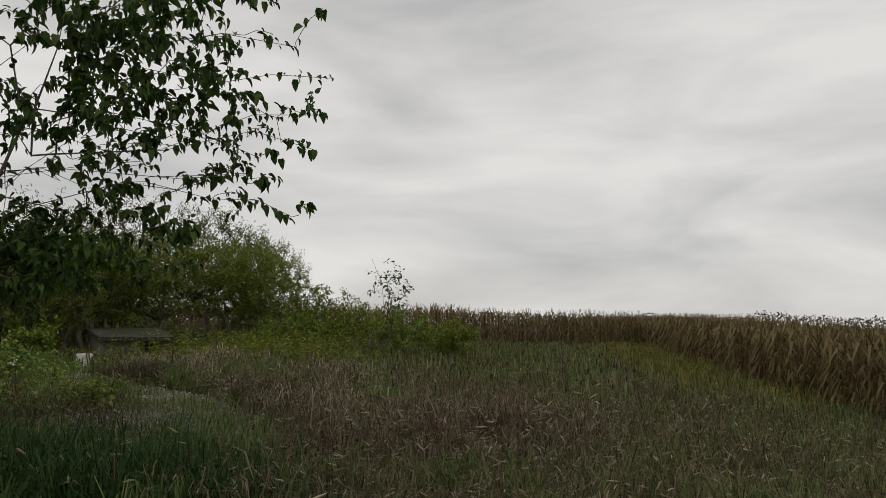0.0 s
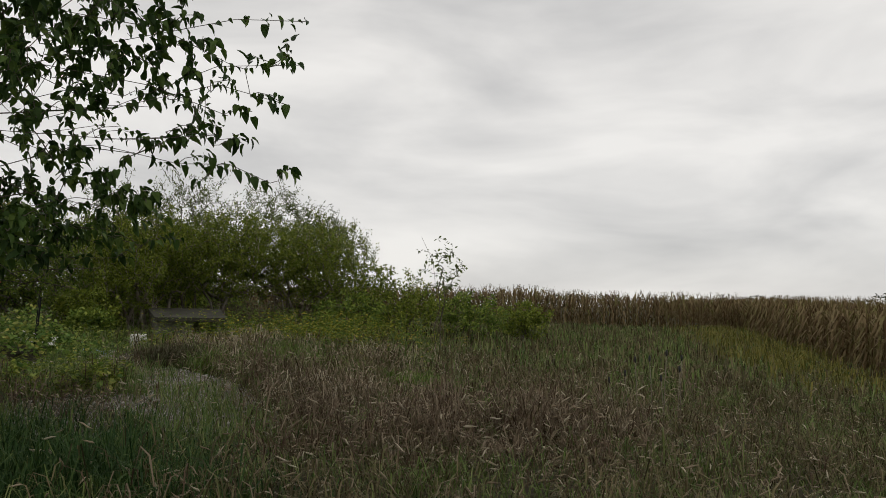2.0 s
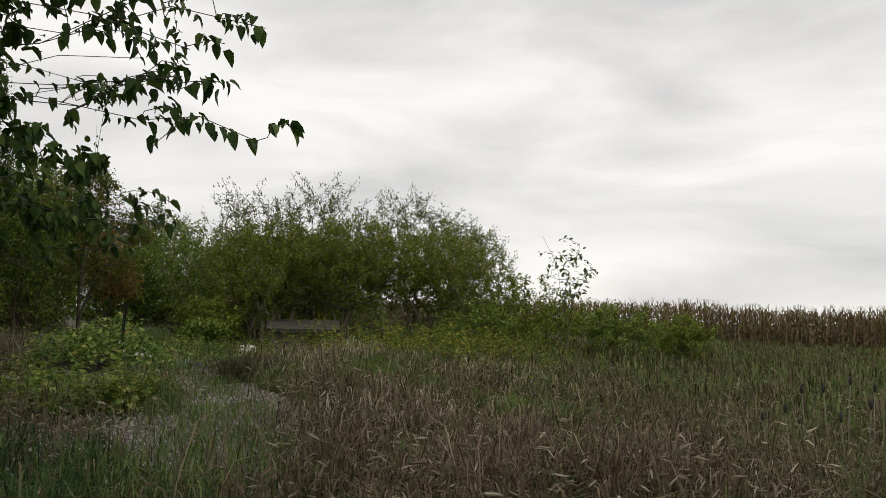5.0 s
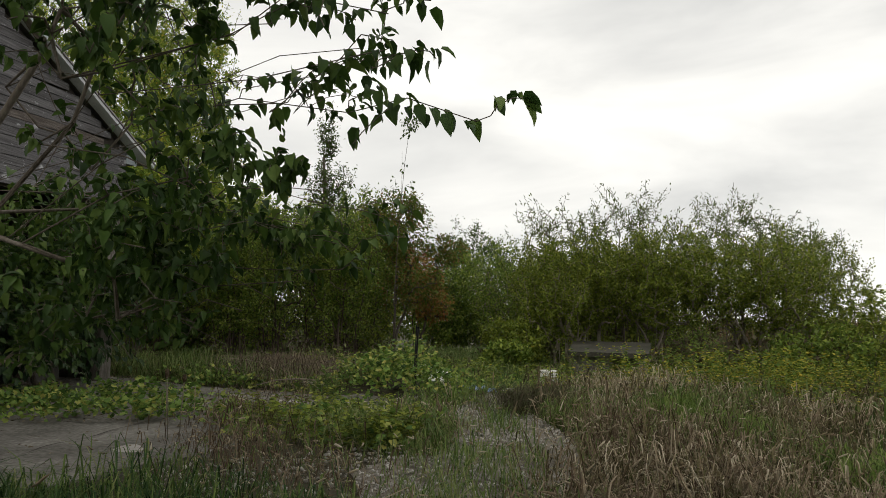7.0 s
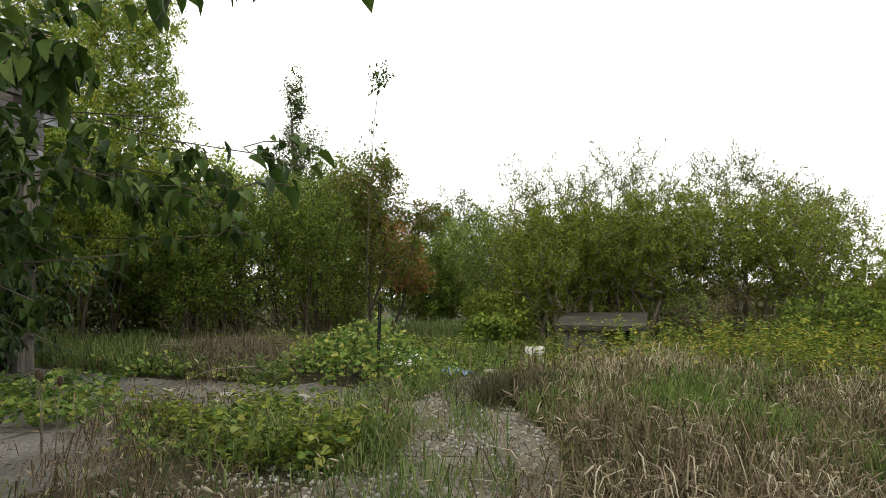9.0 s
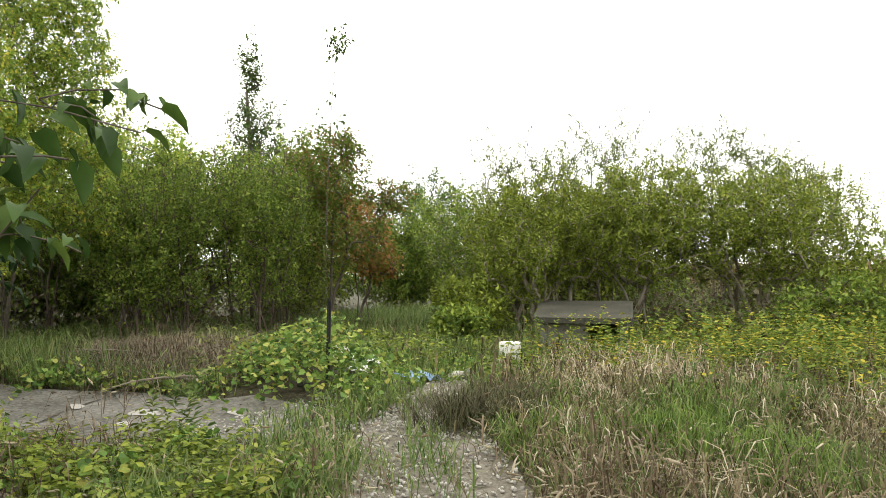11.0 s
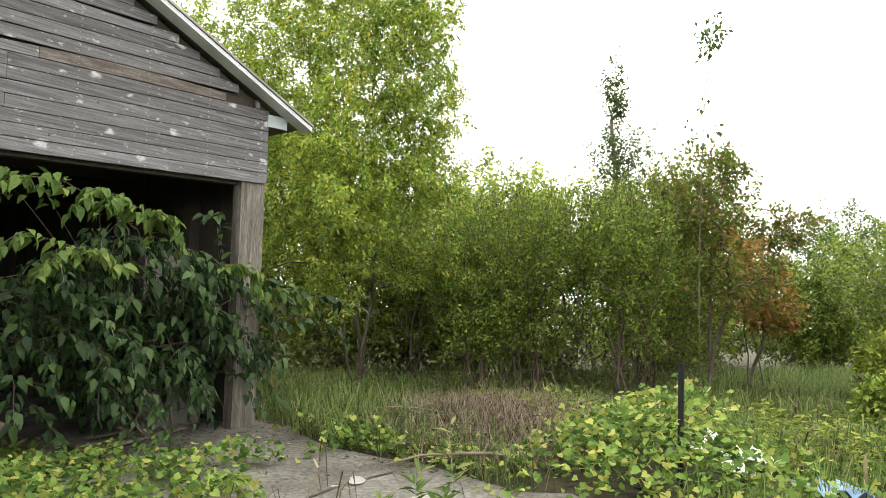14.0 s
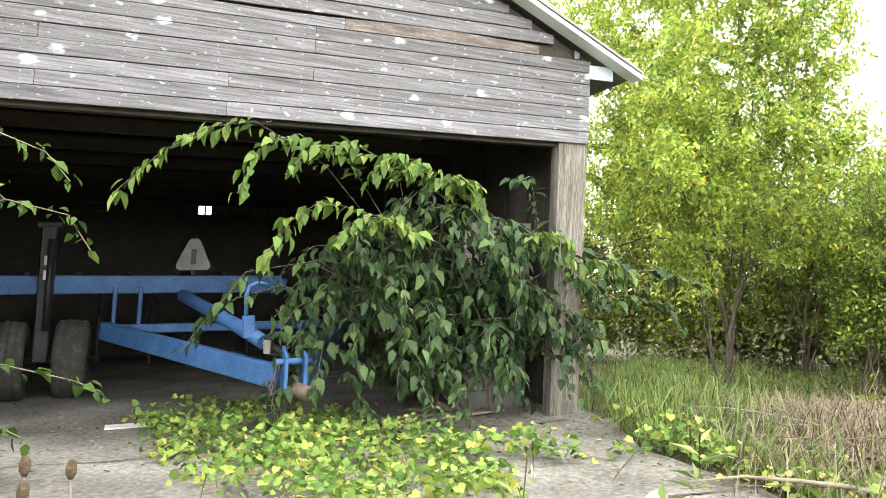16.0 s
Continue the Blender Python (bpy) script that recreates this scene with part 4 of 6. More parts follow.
    for q in ([(0.5, -0.2, 1.3), (0.55, 0.0, 2.0), (0.75, 0.2, 2.3), (0.95, 0.3, 2.22)], [(0.9, 0.1, 1.2), (0.35, 0.5, 1.6), (0.0, 0.6, 1.5), (-0.3, 0.65, 1.2)], [(0.6, 0.1, 1.1), (-0.1, 0.5, 1.42), (-0.5, 0.6, 1.4), (-0.95, 0.6, 1.28)], [(0.6, 0.1, 0.9), (0.0, 0.6, 1.2), (-0.4, 0.7, 1.1), (-0.7, 0.7, 0.85)],
              [(1.9, 0, 1.0), (2.7, 0.2, 1.5), (3.3, 0.3, 1.4), (3.6, 0.35, 1.0)], [(2.2, 0, 0.9), (3.0, 0.2, 1.3), (3.5, 0.3, 1.15), (3.75, 0.35, 0.8)], [(0.3, 0.1, 0.8), (0.2, 0.5, 1.0), (0.15, 0.6, 0.7)]):
        dark.append(([W(*p) for p in q], 22))
    sp = [[(1.9, 0, 1.5), (2.7, 0.2, 2.3), (3.3, 0.3, 2.6), (3.65, 0.35, 2.52), (4.0, 0.38, 2.28), (4.28, 0.4, 1.98)], [(1.9, 0, 1.6), (2.5, 0.2, 2.35), (2.95, 0.3, 2.52), (3.25, 0.35, 2.42), (3.42, 0.4, 2.0)], [(1.8, 0, 1.6), (2.1, 0.3, 2.3), (2.5, 0.35, 2.46), (2.85, 0.4, 2.4), (3.05, 0.4, 2.2)],
          [(1.6, 0, 1.7), (1.9, 0.3, 2.36), (2.2, 0.4, 2.38), (2.35, 0.42, 2.2)], [(1.6, 0, 1.4), (2.2, 0.35, 1.85), (2.75, 0.4, 1.98), (3.0, 0.45, 1.8), (3.2, 0.45, 1.5)], [(1.5, 0, 1.4), (2.0, 0.4, 1.82), (2.4, 0.45, 1.85), (2.7, 0.5, 1.62)], [(2.1, 0, 1.3), (2.5, 0.4, 1.7), (2.2, 0.5, 1.85), (1.95, 0.55, 1.7)],
          [(1.3, 0, 1.6), (1.6, 0.35, 2.2), (1.95, 0.4, 2.32), (2.15, 0.42, 2.2)], [(1.4, 0, 1.5), (1.6, 0.35, 2.22), (1.4, 0.42, 2.15), (1.3, 0.45, 1.85)], [(0.6, 0.1, 1.1), (0.3, 0.55, 1.5), (0.05, 0.65, 1.5), (-0.1, 0.68, 1.3)], [(0.9, 0.1, 1.4), (0.8, 0.5, 1.75), (0.6, 0.6, 1.7), (0.5, 0.62, 1.5)]]
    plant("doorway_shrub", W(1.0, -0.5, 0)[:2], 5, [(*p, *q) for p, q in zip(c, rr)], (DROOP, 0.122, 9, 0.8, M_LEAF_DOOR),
          "drooping dark green shrub growing out of the shed doorway, shade worked into its leaf colour", "shrub", 0.045, 102, hang=0.25, tip_material=M_LEAF_LIT, sprays=dark, light_sprays=[([W(*p) for p in q], 58) for q in sp], twig=0.003)
    plant("box_elder_tree", (-14.6, 9.6), 7, [(-13.7, 10.4, 4.2, 1.2, 0.9, 1.3, 240), (-13.9, 10.3, 6.0, 1.2, 0.9, 1.3, 260), (-14.3, 9.3, 5.0, 2.1, 1.9, 2.2, 1000), (-13.3, 9.6, 3.0, 1.5, 1.6, 1.0, 520), (-14.6, 9.4, 7.2, 1.8, 1.8, 1.4, 560), (-13.6, 8.7, 3.6, 1.2, 0.8, 1.3, 200), (-12.3, 9.1, 2.7, 0.6, 0.7, 0.9, 130), (-12.6, 8.9, 3.7, 0.8, 0.6, 1.3, 190), (-15.2, 7.6, 5.6, 1.9, 1.6, 2.1, 640), (-14.6, 7.9, 3.2, 1.1, 0.9, 1.2, 190), (-11.35, 8.85, 2.75, 0.35, 0.3, 0.35, 30), (-12.6, 9.0, 1.7, 0.7, 0.5, 0.5, 40), (-13.4, 10.6, 2.1, 0.8, 0.9, 0.4, 50)],
          (DIAMOND, 0.075, 26, 0.6, M_LEAF_YG), "tall yellow-green tree turning yellow behind the shed", "tree", 0.05, 103, shoots=(120, 0.6), spread=0.7)
    for k, (x, y, h, w) in enumerate([(-13.8, 12.3, 3.4, 1.1), (-15.4, 12.0, 3.6, 1.2), (-12.9, 13.5, 3.4, 1.0), (-15.6, 14.2, 4.0, 1.3), (-14.2, 14.6, 3.4, 1.1), (-17.6, 13.0, 4.2, 1.4), (-17.6, 11.0, 4.6, 1.5), (-13.5, 11.3, 2.6, 0.8)]):
        plant("thicket_shrub", (x, y), 9, [(x, y, h * 0.7, w, w, h * 0.34, 340), (x, y, h * 0.38, w * 0.95, w * 0.95, h * 0.18, 50)], (DIAMOND, 0.068, 26, 0.2, M_LEAF_MID),
              "tall many-stemmed green shrub of the thicket", "shrub", 0.042, 110 + k, group="thicket shrubs", shoots=(50, 0.5), twig=0.005, spread=0.9, wood_material=M_STEM)
    plant("poplar_tree", (-16.9, 15.4), 1, [(-16.9, 15.35, 6.3, 0.3, 0.3, 1.0, 60), (-16.9, 15.4, 4.9, 0.7, 0.7, 0.9, 130), (-16.8, 15.5, 3.6, 1.3, 1.3, 1.2, 200)], (DIAMOND, 0.09, 12, 0.3, M_LEAF_DARK),
          "slender dark green young poplar above the thicket", "tree", 0.09, 120, shoots=(40, 0.5), spread=0.8)
    plant("maple_tree", (-13.3, 15.2), 2, [(-13.2, 15.1, 3.4, 0.95, 0.9, 1.0, 230), (-13.1, 15.5, 2.0, 1.0, 0.9, 0.7, 100), (-12.4, 16.1, 2.9, 0.5, 0.6, 0.4, 50)], (DIAMOND, 0.09, 22, 0.4, M_LEAF_MAPLE),
          "small maple turning dark red at the top", "tree", 0.045, 221, shoots=(20, 0.3), spread=0.8)
    plant("sumac_shrub", (-14.6, 17.0), 4, [(-14.6, 17.0, 2.3, 0.7, 0.8, 1.1, 130), (-14.4, 17.2, 1.7, 0.7, 0.7, 0.5, 60)], (DIAMOND, 0.11, 18, 0.5, M_LEAF_RUST), "rust and orange autumn sumac shrub", "shrub", 0.04, 122, spread=0.8)
    plant("tall_sapling", (-11.9, 14.2), 1, [(-11.6, 14.3, 5.6, 0.26, 0.26, 0.42, 16), (-11.7, 14.2, 4.2, 0.3, 0.3, 0.5, 6)], (DIAMOND, 0.1, 7, 0.9, M_LEAF_DARK), "bare thin sapling with a tuft of leaves at its top", "sapling", 0.006, 123, twig=0.0018,
          limbs=[[(-11.9, 14.2, 1.5), (-11.8, 14.2, 3.0), (-11.7, 14.25, 4.6), (-11.6, 14.3, 5.5)]])
    for k, (x, y, h, w, mt, lab) in enumerate([(-26.8, 29.2, 6.3, 2.3, M_LEAF_DARK, "rounded dark green tree in the distance"), (-21.5, 26.5, 4.8, 2.4, M_LEAF_MID, "distant green tree behind the clearing"),
                                               (-22, 19, 6.2, 2.6, M_LEAF_MID, "distant green tree of the wood"), (-19, 17.5, 5.0, 2.0, M_LEAF_OLIVE, "distant green tree of the wood"), (-26, 23, 5.6, 3.0, M_LEAF_MID, "distant green tree of the wood"),
                                               (-22, 13.5, 6.0, 2.8, M_LEAF_OLIVE, "distant green tree of the wood"), (-17.5, 26.5, 4.2, 2.2, M_LEAF_OLIVE, "distant yellow-green tree behind the clearing"), (-22, 8, 6.0, 2.8, M_LEAF_YG, "distant green tree of the wood"), (-21.5, 1.5, 5.0, 2.8, M_LEAF_MID, "distant green tree of the wood"), (-18.5, 13.8, 5.0, 1.8, M_LEAF_YG, "distant green tree of the wood"), (-14.0, 26.5, 4.0, 2.2, M_LEAF_MID, "distant green tree of the wood"),
                                               (-12.5, 22.5, 3.4, 1.7, M_LEAF_OLIVE, "distant green tree of the wood"), (-23.0, 24.6, 3.6, 1.8, M_LEAF_MID, "distant green tree behind the clearing"), (-20.0, 9.6, 4.4, 2.2, M_LEAF_OLIVE, "distant green tree of the wood"), (-19.5, 12.0, 4.2, 2.0, M_LEAF_MID, "distant green tree of the wood"), (-21.0, 6.0, 4.6, 2.4, M_LEAF_OLIVE, "distant green tree of the wood"), (-24.5, 10.5, 5.4, 2.8, M_LEAF_MID, "distant green tree of the wood")]):
        plant("background_tree", (x, y), 3, [(x, y, h * 0.62, w, w, h * 0.37, 300), (x, y, h * 0.26, w * 0.95, w * 0.95, h * 0.25, 200)], (DIAMOND, 0.13, 30, 0.3, mt), lab, "tree", 0.12, 130 + k, group="background trees", spread=0.9, shoots=(50, 0.5))
    # wide shrub clump over the low concrete roof
    for k, (x, y, bx, by, z, rx, ry, rz, n, mt) in enumerate([(-9.4, 17.7, -9.7, 17.6, 2.1, 1.7, 1.3, 1.15, 700, M_LEAF_OLIVE), (-8.3, 18.6, -8.0, 18.6, 2.15, 1.8, 1.4, 1.15, 720, M_LEAF_OLIVE), (-6.8, 20.0, -6.8, 20.0, 2.0, 1.8, 1.4, 1.15, 640, M_LEAF_OLIVE), (-6.9, 22.6, -7.0, 22.8, 2.0, 1.6, 1.4, 1.4, 460, M_LEAF_OLIVE), (-11.2, 18.9, -11.2, 18.9, 1.9, 1.3, 1.1, 1.1, 320, M_LEAF_OLIVE), (-9.3, 16.9, -9.3, 16.7, 1.45, 0.9, 0.7, 0.7, 150, M_LEAF_OLIVE), (-12.6, 18.4, -12.6, 18.4, 1.7, 1.2, 1.1, 1.2, 260, M_LEAF_MID), (-11.6, 17.6, -11.6, 17.6, 1.1, 0.9, 0.8, 0.8, 120, M_LEAF_MID)]):
        plant("spreading_shrub", (x, y), 8, [(bx, by, z, rx, ry, rz, n)], (DIAMOND, 0.065, 36, 0.1, mt), "wide spreading grey-stemmed shrub with fine olive leaves", "shrub", 0.08, 150 + k, group="spreading shrubs", wood_material=M_DEAD, shoots=(40, 0.35), twig=0.005, spread=0.8)
    for k, (x, y, z, rx, n) in enumerate([(-11.6, 19.0, 3.4, 1.1, 60), (-10.4, 20.6, 3.7, 1.5, 130), (-8.6, 22.4, 3.5, 1.8, 230), (-8.4, 25.6, 3.1, 1.5, 300)]):
        plant("willow_shrub", (x, y), 7, [(x, y, z, rx, 1.2, 1.0, n)], (LANCE, 0.12, 14, 0.0, M_LEAF_PALE), "thin upright willow shrub with sparse grey-green leaves", "shrub", 0.04, 160 + k, group="willow shrubs", twig=0.005, shoots=(40, 0.5))
    for k, (x, y, h, w) in enumerate([(-3.8, 20.3, 1.8, 1.3), (-2.5, 22.0, 1.4, 1.2), (-1.2, 24.0, 1.1, 1.0), (-4.8, 18.8, 1.3, 1.0), (-9.9, 15.9, 1.35, 0.8), (-9.2, 15.0, 0.8, 0.5), (-5.2, 21.0, 2.2, 1.3)]):
        plant("low_bush", (x, y), 5, [(x, y, h * 0.52, w, w, h * 0.5, 170)], (DIAMOND, 0.09, 26, 0.1, M_LEAF_MID if k % 2 else M_LEAF_OLIVE), "low leafy green bush at the meadow's edge", "bush", 0.03, 170 + k, group="low bushes")
    plant("meadow_sapling", (-1.7, 15.2), 3, [(-1.6, 15.0, 1.7, 0.5, 0.4, 0.55, 40)], (DIAMOND, 0.09, 6, 0.3, M_LEAF_PALE), "spindly young sapling alone in the meadow", "sapling", 0.012, 180, twig=0.0025,
          limbs=[[(-1.7, 15.2, 1.0), (-1.75, 15.0, 1.8), (-1.9, 14.7, 2.25)]])
    # undergrowth that closes the wood below the crowns
    r = np.random.default_rng(19)
    n = 90000
    x, y = r.uniform(-34, -11.5, n), r.uniform(-4, 40, n)
    k = (x < -13.2) & ~((x > -22) & (y > 16.8) & (y < 25.5) & (x > -0.75 * y - 3.0)) & ((x < -19) | (y > 10.5) | (((x - A0[0]) * SU[0] + (y - A0[1]) * SU[1] < -1.2) & (x < -14.5))) & ~inside(APRON, x, y)
    k |= (y > 27) & (x > -30)
    n2 = 14000
    x2, y2 = r.uniform(-13.5, -4.5, n2), r.uniform(18.0, 24.0, n2)
    k &= np.abs((x + 8.5) * 0.608 + (y - 13.2) * 0.794) > 1.1 + 0.05 * np.abs(x + 8.5)
    x, y = np.concatenate([x[k], x2]), np.concatenate([y[k], y2])
    n = len(x)
    top = np.clip(0.8 + 0.6 * wave(x, y, 3.5, 45) + np.where(x < -16.5, 1.3, 0), 0.2, 2.9)
    P = np.stack([x, y, ground(x, y) + r.uniform(0, 1, n) * top], 1)
    V, F = stamp(*DIAMOND, frames(r.normal(0, 1, (n, 3)) + np.array([0, 0, 0.4]), r.uniform(-0.8, 0.8, n), r.uniform(0.06, 0.15, n)), P)
    tagged(new("undergrowth", mesh_np("undergrowth", V, F, M_UNDER)), "dense brown and green undergrowth beneath the trees", "undergrowth", kind="stuff")
    # far line of woods
    r = np.random.default_rng(9)
    n = 26000
    x = r.uniform(-260, 260, n)
    hh = 5.2 + 1.2 * wave(x, x * 0, 30, 5) + 0.6 * wave(x, x * 0, 8, 6)
    P = np.stack([x, 330 + r.uniform(-6, 6, n), r.uniform(0, 1, n) ** 1.3 * hh], 1)
    P[: n // 3, [0, 1]] = np.stack([-190 + r.uniform(-6, 6, n // 3), x[: n // 3] + 120], 1)
    V, F = stamp(*DIAMOND, frames(r.normal(0, 1, (n, 3)), r.uniform(0, 6.28, n), r.uniform(0.6, 1.4, n)), P)
    tagged(new("far_woods", mesh_np("far_woods", V, F, M_FAR)), "dark line of distant woods beyond the corn", "woods", kind="stuff")


build_trees()

# ------------------------------------------------------------------ shed
M_BOARD = mat("weathered_grey_board", [(0.0, (0.06, 0.056, 0.057)), (0.35, (0.12, 0.114, 0.118)), (0.65, (0.18, 0.173, 0.181)), (1.0, (0.28, 0.272, 0.284))], 2.2, 0.9, 0.4, 0, 0.35, 26, stretch=(1.2, 1.2, 14), obj=True)
M_ROT = mat("rotten_brown_board", [(0.0, (0.05, 0.04, 0.034)), (0.5, (0.12, 0.1, 0.09)), (1.0, (0.25, 0.22, 0.2))], 3, 0.95, 0.6, 0, 0, 30, stretch=(1.2, 1.2, 12))
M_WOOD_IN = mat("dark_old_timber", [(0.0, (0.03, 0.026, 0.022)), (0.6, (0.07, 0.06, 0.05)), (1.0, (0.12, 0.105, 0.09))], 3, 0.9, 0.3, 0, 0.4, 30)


def stained(m, tone):
    """Pale mineral blooms round knots and streaks of grey along the grain."""
    nt = m.node_tree
    N, L = nt.nodes.new, nt.links.new
    b = nt.nodes["Principled BSDF"]
    base = b.inputs["Base Color"].links[0].from_socket
    tc = N("ShaderNodeTexCoord")
    mp = N("ShaderNodeMapping")
    mp.inputs["Scale"].default_value = (0.8, 0.8, 1.5)
    L(tc.outputs["Object"], mp.inputs[0])
    warp = N("ShaderNodeTexNoise")
    warp.inputs["Scale"].default_value, warp.inputs["Detail"].default_value = 16.0, 5.0
    L(mp.outputs[0], warp.inputs["Vector"])
    mix = N("ShaderNodeMix")
    mix.data_type = "VECTOR"
    mix.inputs[0].default_value = 0.11
    L(mp.outputs[0], mix.inputs[4])
    L(warp.outputs["Color"], mix.inputs[5])
    fac = None
    for scale, lo, hi, amount in ((3.1, 0.03, 0.13, 0.95), (5.9, 0.02, 0.11, 0.85), (11.0, 0.03, 0.14, 0.5)):
        v = N("ShaderNodeTexVoronoi")
        v.inputs["Scale"].default_value = scale
        L(mix.outputs[1], v.inputs["Vector"])
        r = N("ShaderNodeValToRGB")
        ring = r.color_ramp.elements
        while len(ring) < 4:
            ring.new(0.5)
        for e, (at, level) in zip(ring, ((0.0, 0.15), (lo * 0.9, 0.3), (lo * 1.7, 1.0), (hi * 1.25, 0.0))):
            e.position, e.color = at, (level * amount, level * amount, level * amount, 1)
        L(v.outputs["Distance"], r.inputs[0])
        if fac is None:
            fac = r.outputs[0]
        else:
            a = N("ShaderNodeMath")
            a.operation = "MAXIMUM"
            L(fac, a.inputs[0])
            L(r.outputs[0], a.inputs[1])
            fac = a.outputs[0]
    streak = N("ShaderNodeTexNoise")
    streak.inputs["Scale"].default_value, streak.inputs["Detail"].default_value = 1.2, 6.0
    mp2 = N("ShaderNodeMapping")
    mp2.inputs["Scale"].default_value = (1.0, 1.0, 55.0)
    L(tc.outputs["Object"], mp2.inputs[0])
    L(mp2.outputs[0], streak.inputs["Vector"])
    dark = N("ShaderNodeMapRange")
    dark.inputs["From Min"].default_value, dark.inputs["From Max"].default_value = 0.35, 0.65
    dark.inputs["To Min"].default_value, dark.inputs["To Max"].default_value = 0.62, 1.2
    L(streak.outputs[0], dark.inputs[0])
    mul = N("ShaderNodeMix")
    mul.data_type, mul.blend_type = "RGBA", "MULTIPLY"
    mul.inputs[0].default_value = 1.0
    L(base, mul.inputs[6])
    L(dark.outputs[0], mul.inputs[7])
    m2 = N("ShaderNodeMix")
    m2.data_type = "RGBA"
    L(fac, m2.inputs[0])
    L(mul.outputs[2], m2.inputs[6])
    m2.inputs[7].default_value = (*tone, 1)
    L(m2.outputs[2], b.inputs["Base Color"])


stained(M_BOARD, (0.5, 0.5, 0.52))
M_POST = mat("grey_split_post", [(0.0, (0.045, 0.038, 0.031)), (0.5, (0.135, 0.12, 0.102)), (1.0, (0.27, 0.25, 0.222))], 5, 0.9, 0.6, 0, 0, 40, stretch=(3, 3, 0.25))
M_KNOT = mat("dark_knot", [(0.0, (0.06, 0.05, 0.045)), (1.0, (0.16, 0.14, 0.13))], 20, 0.9, 0.1)
M_NAIL = mat("pale_nail_head", [(0.0, (0.4, 0.4, 0.4)), (1.0, (0.65, 0.65, 0.65))], 20, 0.6, 0.0)
M_TRIM = mat("white_painted_rake_trim", [(0.0, (0.5, 0.52, 0.55)), (0.6, (0.68, 0.7, 0.72)), (1.0, (0.78, 0.79, 0.8))], 3, 0.6, 0.1)
M_EAVE = mat("pale_blue_grey_paint", [(0.0, (0.3, 0.34, 0.37)), (1.0, (0.45, 0.5, 0.53))], 6, 0.7, 0.1)
M_ROOF = mat("rusty_roof_sheet", [(0.0, (0.14, 0.12, 0.11)), (0.6, (0.25, 0.23, 0.22)), (1.0, (0.36, 0.34, 0.32))], 2, 0.6, 0.1, 0.5)
M_BLUE = mat("faded_blue_paint", [(0.0, (0.03, 0.05, 0.1)), (0.3, (0.034, 0.09, 0.21)), (0.75, (0.05, 0.13, 0.3)), (1.0, (0.13, 0.19, 0.31))], 5, 0.5, 0.1, 0, 0, 45)
M_RUBBER = mat("old_tyre_rubber", [(0.0, (0.025, 0.024, 0.022)), (0.6, (0.05, 0.048, 0.044)), (1.0, (0.12, 0.11, 0.095))], 7, 0.85, 0.25, 0, 0, 50)
M_STEEL = mat("dark_oily_steel", [(0.0, (0.015, 0.015, 0.016)), (0.7, (0.04, 0.04, 0.042)), (1.0, (0.1, 0.095, 0.09))], 8, 0.5, 0.1, 0.6)
M_RUST = mat("rusty_iron", [(0.0, (0.07, 0.045, 0.035)), (0.6, (0.16, 0.12, 0.1)), (1.0, (0.27, 0.22, 0.19))], 12, 0.8, 0.3, 0.3)
M_TEASEL = mat("bristly_brown_seed_head", [(0.0, (0.04, 0.028, 0.018)), (0.6, (0.09, 0.062, 0.038)), (1.0, (0.16, 0.115, 0.07))], 60, 0.95, 0.8, 0, 0, 300)
M_SIGN = mat("faded_sign_face", [(0.0, (0.42, 0.4, 0.38)), (1.0, (0.58, 0.56, 0.53))], 9, 0.6, 0.0)
M_SIGN_F = mat("faded_reflector_face", [(0.0, (0.17, 0.16, 0.15)), (1.0, (0.26, 0.25, 0.235))], 9, 0.7, 0.0)
M_SIGN_D = mat("dark_sign_slot", [(0.0, (0.05, 0.05, 0.05)), (1.0, (0.09, 0.09, 0.09))], 9, 0.7, 0.0)
M_WHITE = mat("dirty_white_plastic", [(0.0, (0.5, 0.49, 0.45)), (0.6, (0.72, 0.71, 0.68)), (1.0, (0.82, 0.81, 0.79))], 8, 0.5, 0.1)
M_PANE = mat("grimy_green_pane", [(0.0, (0.03, 0.05, 0.035)), (1.0, (0.09, 0.13, 0.09))], 6, 0.3, 0.0, translucent=0.15)
M_BLACK = mat("black_painted_steel", [(0.0, (0.012, 0.012, 0.013)), (1.0, (0.035, 0.035, 0.036))], 9, 0.5, 0.1)
M_BLOCK = mat("damp_concrete_block", [(0.0, (0.1, 0.095, 0.085)), (1.0, (0.23, 0.22, 0.2))], 4, 0.9, 0.3)
M_BLUEBAG = mat("blue_plastic_scrap", [(0.0, (0.1, 0.2, 0.4)), (1.0, (0.3, 0.42, 0.6))], 6, 0.4, 0.2)


def box_w(name, s0, s1, o0, o1, z0, z1, material, base, wobble=0.0, seed=0):
    """A squared timber in the shed's own frame, its edges chamfered and a little uneven."""
    r = random.Random(seed)
    bm = bmesh.new()
    bmesh.ops.create_cube(bm, size=1)
    e = min(abs(s1 - s0), abs(o1 - o0), abs(z1 - z0)) * 0.12
    bmesh.ops.bevel(bm, geom=bm.edges[:], offset=e / max(abs(s1 - s0), abs(o1 - o0), abs(z1 - z0), 0.01), segments=1, affect="EDGES")
    for v in bm.verts:
        s = (s0 + s1) / 2 + v.co.x * (s1 - s0) + r.uniform(-wobble, wobble)
        o = (o0 + o1) / 2 + v.co.y * (o1 - o0)
        z = (z0 + z1) / 2 + v.co.z * (z1 - z0) + r.uniform(-wobble, wobble) * 0.3
        p = W(s, o, z) - base
        v.co = p
    return from_bm(name, bm, material)


